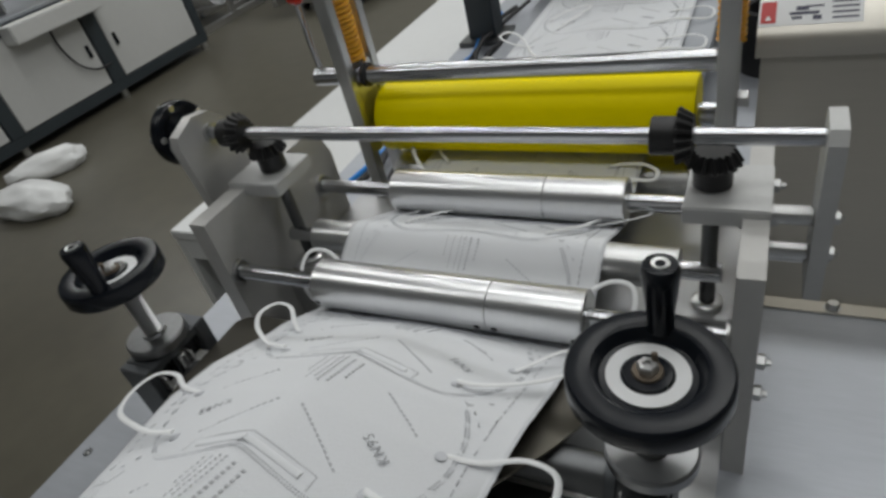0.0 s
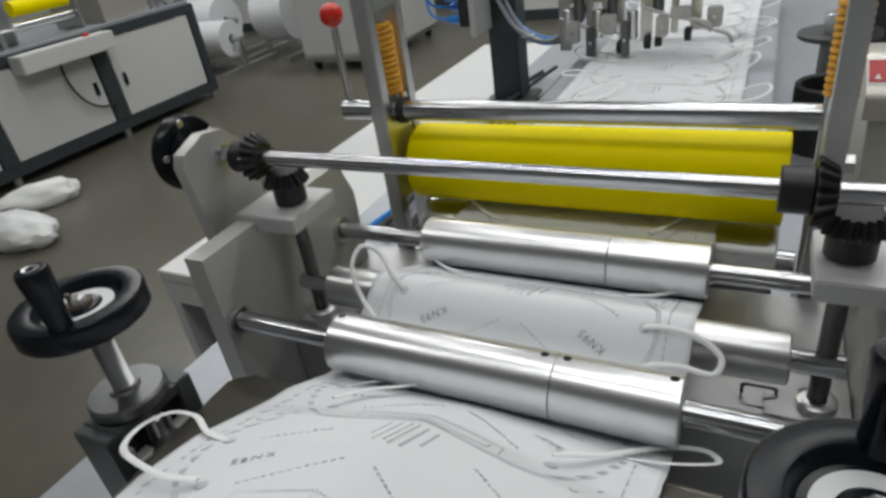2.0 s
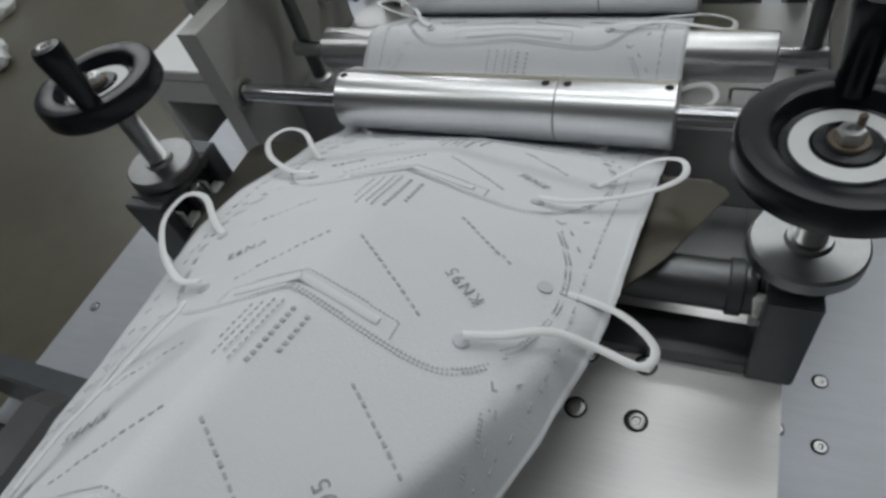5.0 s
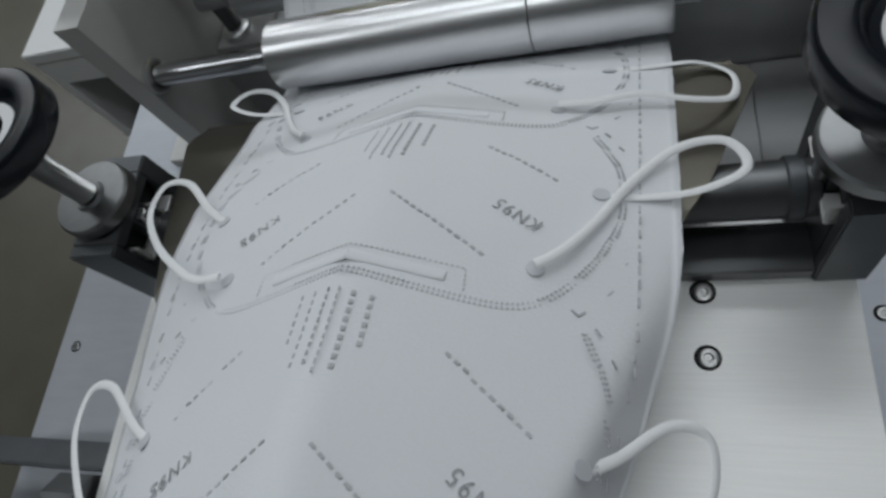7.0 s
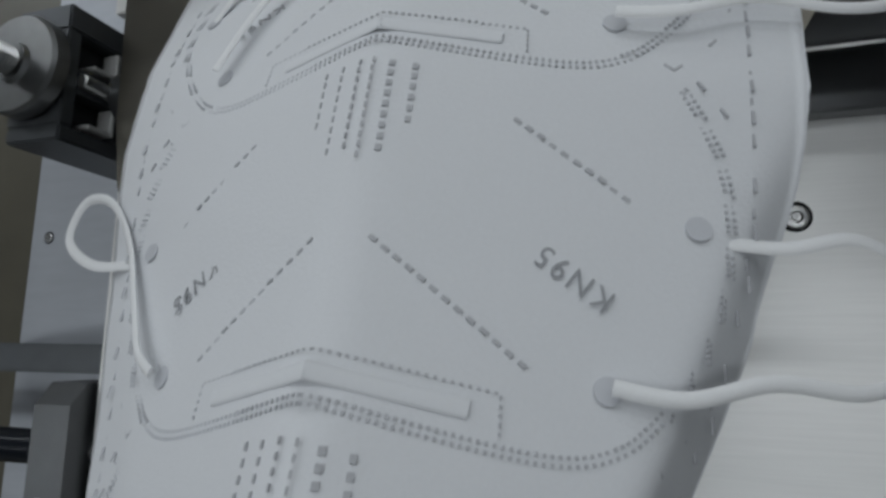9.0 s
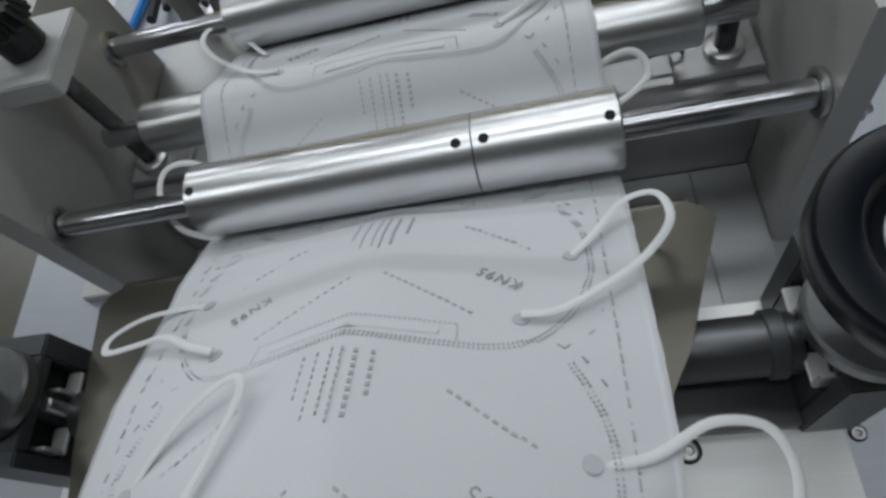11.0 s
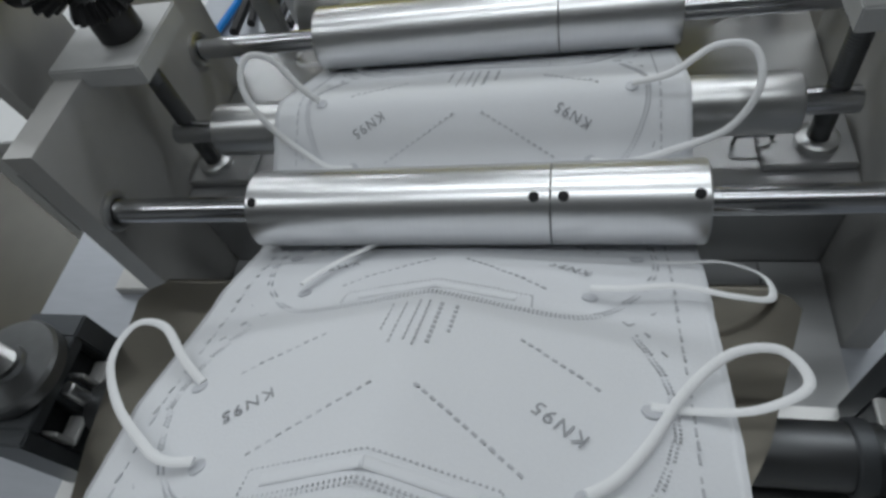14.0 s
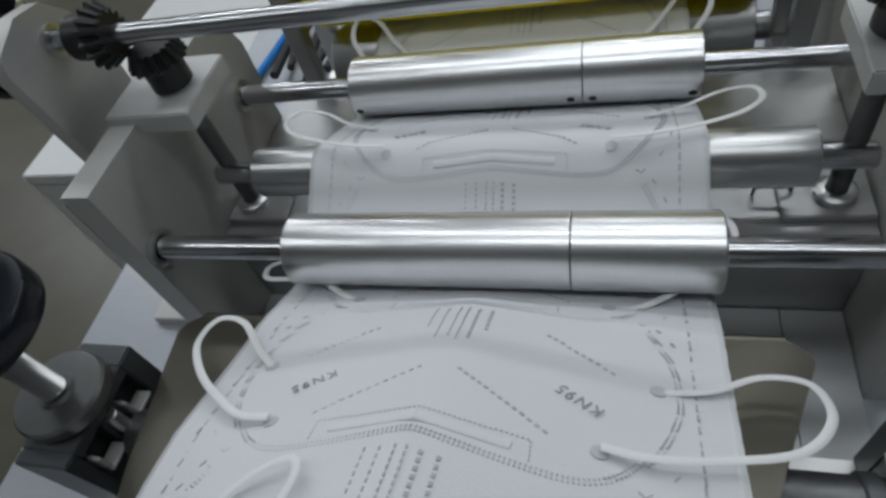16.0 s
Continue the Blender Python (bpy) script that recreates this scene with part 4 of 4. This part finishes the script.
def on_web(s, u, lift=0.0):
    """The pose on the web at s along and u across: x across, y upstream, z out of the web."""
    sgn = 1 if u >= 0 else -1
    side, drop, ang = section(s, sgn)
    au = abs(u)
    dx, dn, a = (float(np.interp(au, ACROSS, v)) for v in (side, drop, ang))
    ahead, height, th = (float(np.interp(s, FINE, v)) for v in (AH, HT, SLOPE))
    up = Vector((0, math.sin(th), math.cos(th)))
    back = Vector((0, math.cos(th), -math.sin(th)))
    right = Vector((1, 0, 0))
    ax = right * math.cos(a) - up * math.sin(a) * sgn
    az = up * math.cos(a) + right * math.sin(a) * sgn
    p = Vector((X0, -ahead, height)) + right * sgn * dx - up * dn + az * lift
    m = Matrix((ax, back, az)).transposed().to_4x4()
    m.translation = p
    return m


SHEET_U = np.concatenate([-ACROSS[::-1], ACROSS[1:]])
SHEET_S = np.concatenate([np.arange(-2.1, -0.36, 0.05), np.arange(-0.36, 0.62, 0.006), np.arange(0.62, 1.2, 0.03)])
web = thing("fabric_web", "white layered nonwoven fabric web running over the rollers", "fabric web")
for name, top, low, wider in (("outer_layer", -0.0003, -0.0007, 1.0), ("inner_layer", -0.0009, -0.0013, 1.012)):
    verts, faces = [], []
    for lift in (top, low):
        for s in SHEET_S:
            for u in SHEET_U:
                ripple = 0.0002 * noise.noise((u * 22, s * 16, 3.0)) + 0.0005 * noise.noise((u * 6, s * 7, 8.0)) * min(max(s - 0.05, 0), 0.1) * 10
                spread = 1 + (wider - 1) * (1 + 0.35 * noise.noise((s * 160, 5.0, u * 9)))
                flat = on_web(s, u, lift + min(ripple, 0.0001) - 0.00022)
                verts.append(flat.translation + flat.col[0].to_3d() * u * (spread - 1))
    n, cnt = len(SHEET_U), len(SHEET_U) * len(SHEET_S)
    for i in range(len(SHEET_S) - 1):
        for j in range(n - 1):
            q = (i * n + j, i * n + j + 1, (i + 1) * n + j + 1, (i + 1) * n + j)
            faces.append(q)
            faces.append(tuple(k + cnt for k in q[::-1]))
        for j in (0, n - 1):
            faces.append((i * n + j, (i + 1) * n + j, (i + 1) * n + j + cnt, i * n + j + cnt))
    sheet = bpy.data.meshes.new(name)
    sheet.from_pydata([tuple(v) for v in verts], [], faces)
    sheet.materials.append(FABRIC)
    sheet.polygons.foreach_set("use_smooth", [True] * len(sheet.polygons))
    new(name, sheet).parent = web


def dash(bm, u, w, du, dw, length, width, faint=False, high=0.00008):
    """One raised dash at (u, w), along (du, dw). w runs with the web, so it is -y here."""
    d = Vector((du, -dw, 0)).normalized()
    e = Vector((-d.y, d.x, 0))
    c = Vector((u, -w, 0))
    top = [bm.verts.new(c + d * sx * length / 2 + e * sy * width / 2 + Vector((0, 0, high))) for sx, sy in ((-1, -1), (1, -1), (1, 1), (-1, 1))]
    low = [bm.verts.new(v.co + (v.co - c - Vector((0, 0, high))) * 0.02 - Vector((0, 0, high + 0.0005))) for v in top]
    made = [bm.faces.new(top)]
    for k in range(4):
        made.append(bm.faces.new((top[k], low[k], low[(k + 1) % 4], top[(k + 1) % 4])))
    for f in made:
        f.material_index = 2 if faint else 1 if length < 0.0012 else 0


def along(points, step):
    """(place, way) at even steps on a line through (u, w) points."""
    line = spline([(*p, 0) for p in points], 10)
    run, out, nxt = 0.0, [], 0.0
    for a, b in zip(line, line[1:]):
        seg = (b - a).length
        while seg > 0 and nxt <= run + seg:
            out.append((a.lerp(b, (nxt - run) / seg), (b - a).normalized()))
            nxt += step
        run += seg
    return out


def mask_marks():
    """All the dashes of one blank: u, w, du, dw, length, width."""
    marks = []
    outer = [(0.0, 0.0428), (0.006, 0.0430), (0.028, 0.0460), (0.056, 0.0492), (0.074, 0.0498), (0.0870, 0.0470), (0.0985, 0.0395), (0.1140, 0.0205), (0.1236, -0.004), (0.1256, -0.021), (0.1226, -0.048), (0.1090, -0.0784)]
    for off in (-0.0012, 0.0012):
        for p, d in along(outer, 0.0024):
            nrm = Vector((-d.y, d.x, 0))
            q = p + nrm * off
            marks.append((q.x, q.y, nrm.x, nrm.y, 0.00118, 0.0010))
    for p, d in along([(0.0, 0.0282), (0.007, 0.0285), (0.0556, 0.0335)], 0.0026) + along([(0.0556, 0.0345), (0.0560, 0.0470)], 0.0026):
        marks.append((p.x, p.y, d.x, d.y, 0.0011, 0.0008))
    for line in (((0.0115, -0.0095), (0.0645, 0.0265)), ((0.0545, -0.0580), (0.0935, -0.0310))):
        for p, d in along(line, 0.0050):
            marks.append((p.x, p.y, d.x, d.y, 0.0028, 0.0014))
    for u, w, du, dw in ((0.109, 0.048, 1, -0.9), (0.1215, 0.0355, 0.8, -1), (0.1285, 0.0185, 0.4, -1), (0.1165, -0.079, 0.7, 1), (0.124, -0.066, 0.6, 1), (0.106, -0.087, 0.9, 0.7)):
        marks.append((u, w, du, dw, 0.0042, 0.0009))
    # Left copies are narrower too, as part of that side's painted shading.
    sides = [m for q in marks for m in (q, (-q[0], q[1], -q[2], q[3], q[4], q[5] * 0.75))]
    for e in (-0.1335, 0.1335):
        for k in range(17):
            sides.append((e, -0.065 + k * PITCH / 17, 0, 1, 0.0052, 0.0010))
    for u, a, b, step, length, width in ((-0.0201, -0.0800, -0.0564, 0.0046, 0.0023, 0.0008), (-0.0121, -0.0803, -0.0438, 0.00455, 0.0023, 0.0009), (-0.0042, -0.0812, -0.0404, 0.0041, 0.0021, 0.0008), (0.0014, -0.0808, -0.0394, 0.0041, 0.0022, 0.0009), (0.0083, -0.0795, -0.0429, 0.00455, 0.0024, 0.0021), (0.0169, -0.0785, -0.0550, 0.00465, 0.0024, 0.0020)):
        w = a
        while w <= b:
            sides.append((u, w, 0, 1, length, width))
            w += step
    return sides


ROWS_W = [-0.090 + 0.0135 * k for k in range(12)]
COLS_U = [(-0.155, -0.105), (-0.105, -0.030), (-0.030, 0.0), (0.0, 0.030), (0.030, 0.105), (0.105, 0.155)]
tiles = []
MARKS = mask_marks()
for r, w0 in enumerate(ROWS_W):
    for c0, c1 in COLS_U:
        cu, cw = (c0 + c1) / 2, w0 + 0.00675
        mine = [q for q in MARKS if c0 <= q[0] < c1 and w0 <= q[1] < w0 + 0.0135]
        if mine:
            bm = B()
            for u, w, du, dw, length, width in mine:
                dash(bm, u - cu, w - cw, du, dw, length, width, u < -0.022)
            me = mesh_of("weld_mark", bm, MARK, False)
            me.materials.append(SEAM)
            me.materials.append(WELD_SHADED)
            tiles.append((cu, cw, me))


def text_mesh(word, size):
    font = bpy.data.curves.new("print_text", "FONT")
    font.body, font.size, font.align_x, font.align_y, font.extrude, font.offset = word, size, "CENTER", "CENTER", 0.0001, 0.0
    font.space_character = 1.22
    ob = new("print_text", font)
    me = bpy.data.meshes.new_from_object(ob)
    bpy.data.objects.remove(ob)
    me.materials.clear()
    me.materials.append(PRINT)
    return me


KN = text_mesh("KN95", 0.0098)
KN.transform(Matrix.Scale(1.02, 4, (1, 0, 0)) @ Matrix.Scale(1.15, 4, (0, 1, 0)))
words = []
for sgn in (1, -1):
    me = KN.copy()
    me.transform(Matrix.Rotation(math.atan2(0.013 * sgn, -0.02), 4, "Z"))
    words.append((0.0755 * sgn, -0.0045, me))

spots = []
for sgn in (1, -1):
    for u, w in ((0.1150, -0.0245), (0.0870, 0.0285)):
        spots.append((u * sgn, w, mesh_of("weld_spot", lathe(B(), [(0.0045, -0.0006), (0.0044, 0.00004), (0, 0.00006)], "z", (0, 0, 0), 20), WELD)))

strips = []
for sgn in (1, -1):
    line = spline([(sgn * (0.0068 * k - 0.001 - 0.0265), -(0.0345 + 0.00065 * k - 0.0368), -0.0003) for k in range(8)], 4)
    strips.append((sgn * 0.0265, 0.0368, mesh_of("nose_strip", tube(B(), line, 0.0029, 0.26, 14), STRIP)))

LOOPS = {
    "trailing": [(0.1150, -0.0245, 0.0008), (0.135, -0.024, 0.004), (0.160, -0.027, 0.010), (0.182, -0.042, 0.016), (0.174, -0.060, 0.018), (0.152, -0.056, 0.014), (0.130, -0.032, 0.008), (0.112, 0.000, 0.004), (0.098, 0.020, 0.003), (0.087, 0.0285, 0.0008)],
    "open": [(0.1150, -0.0245, 0.0008), (0.140, -0.028, 0.006), (0.166, -0.042, 0.012), (0.188, -0.038, 0.016), (0.192, -0.014, 0.014), (0.174, 0.012, 0.010), (0.140, 0.024, 0.005), (0.110, 0.031, 0.003), (0.087, 0.0285, 0.0008)],
    "low": [(0.1150, -0.0245, 0.0008), (0.142, -0.023, 0.004), (0.168, -0.030, 0.004), (0.188, -0.020, 0.000), (0.186, 0.006, -0.004), (0.164, 0.020, 0.000), (0.134, 0.022, 0.004), (0.108, 0.030, 0.003), (0.087, 0.0285, 0.0008)],
    "raised": [(0.1150, -0.0245, 0.0008), (0.128, -0.034, 0.010), (0.146, -0.052, 0.022), (0.164, -0.052, 0.027), (0.168, -0.030, 0.022), (0.150, -0.004, 0.013), (0.122, 0.018, 0.006), (0.104, 0.028, 0.003), (0.087, 0.0285, 0.0008)],
    "inward": [(0.1150, -0.0245, 0.0008), (0.098, -0.042, 0.006), (0.074, -0.060, 0.010), (0.050, -0.068, 0.011), (0.044, -0.056, 0.010), (0.056, -0.028, 0.008), (0.072, 0.002, 0.006), (0.087, 0.0285, 0.0008)],
    "folded": [(0.1150, -0.0245, 0.0008), (0.134, -0.026, 0.004), (0.158, -0.020, 0.009), (0.176, -0.006, 0.010), (0.172, 0.008, 0.008), (0.150, 0.006, 0.006), (0.126, 0.010, 0.008), (0.104, 0.022, 0.004), (0.087, 0.0285, 0.0008)],
}
loop_mesh = {}
for key, pts in LOOPS.items():
    for sgn in (1, -1):
        line = spline([(sgn * (u - 0.105), -w, h + 0.0002) for u, w, h in pts], 6)
        loop_mesh[key, sgn] = mesh_of("ear_loop", tube(B(), line, 0.0025, 0.40, 8), ELASTIC)

MASKS = range(-20, 7)
RIGHT = {1: "trailing", 0: "folded", -1: "raised", -2: "trailing", -3: "low", -4: "low", -5: "open", -6: "raised", -7: "trailing", -8: "trailing", -9: "low", -10: "open", -11: "raised"}
LEFT = {2: "open", 1: "inward", 0: "raised", -1: "raised", -2: "raised", -3: "trailing", -4: "inward", -5: "inward", -6: "folded", -7: "open", -8: "raised", -9: "inward", -10: "raised", -11: "folded"}
blanks = []
for i in MASKS:
    ob = thing("mask_blank", "white welded mask blank with two ear loops on the web", "mask", (0, 0, 0), "masks on the web")
    pieces = [("weld_mark", cu, cw, me, 0.0) for cu, cw, me in tiles]
    pieces += [("printed_text", u, w, me, 0.00003) for u, w, me in words] + [("weld_spot", u, w, me, 0.00003) for u, w, me in spots]
    pieces += [("nose_strip", u, w, me, 0.0) for u, w, me in strips]
    pieces += [("ear_loop", 0.105 * sgn, 0.0, loop_mesh[kinds.get(i, ("open", "low", "open", "raised")[i % 4]), sgn], 0.0) for sgn, kinds in ((1, RIGHT), (-1, LEFT))]
    made = []
    for name, u, w, me, lift in pieces:
        child = new(name, me)
        child.parent = ob
        if name == "weld_mark":
            tagged(child, kind="stuff")
        made.append((child, u, w, lift))
    blanks.append((i, ob, made))

# ---- what moves ----
def mask_place(i, t):
    return 0.2165 + SPEED * (t - 4.5) + i * PITCH


def motions():
    times = [k * 0.2 for k in range(81)]
    for i, ob, made in blanks:
        roots = [(t, on_web(min(max(mask_place(i, t), -2.0), 2.2), 0.0)) for t in times]
        walk(ob, roots)
        inverse = [m.inverted() for _, m in roots]
        for child, u, w, lift in made:
            walk(child, [(t, inv @ on_web(min(max(mask_place(i, t) + w, -2.0), 2.2), u, lift)) for (t, _), inv in zip(roots, inverse)])
    # rollers turn with the web; the undersides of the guide rollers run towards the former
    for ob, r, sense, top in ((front_roller, 0.02693, -1, 5.0), (back_roller, 0.02693, -1, 14.93), (mid_roller, 0.0215, 1, 0), (yellow_roller, 0.049, -1, 0), (lower_roller, 0.045, 1, 0)):
        home = ob.matrix_basis.copy()
        step = 0.2
        walk(ob, [(k * step, home @ Matrix.Rotation(sense * SPEED * (k * step - top) / r, 4, "X")) for k in range(81)])


motions()
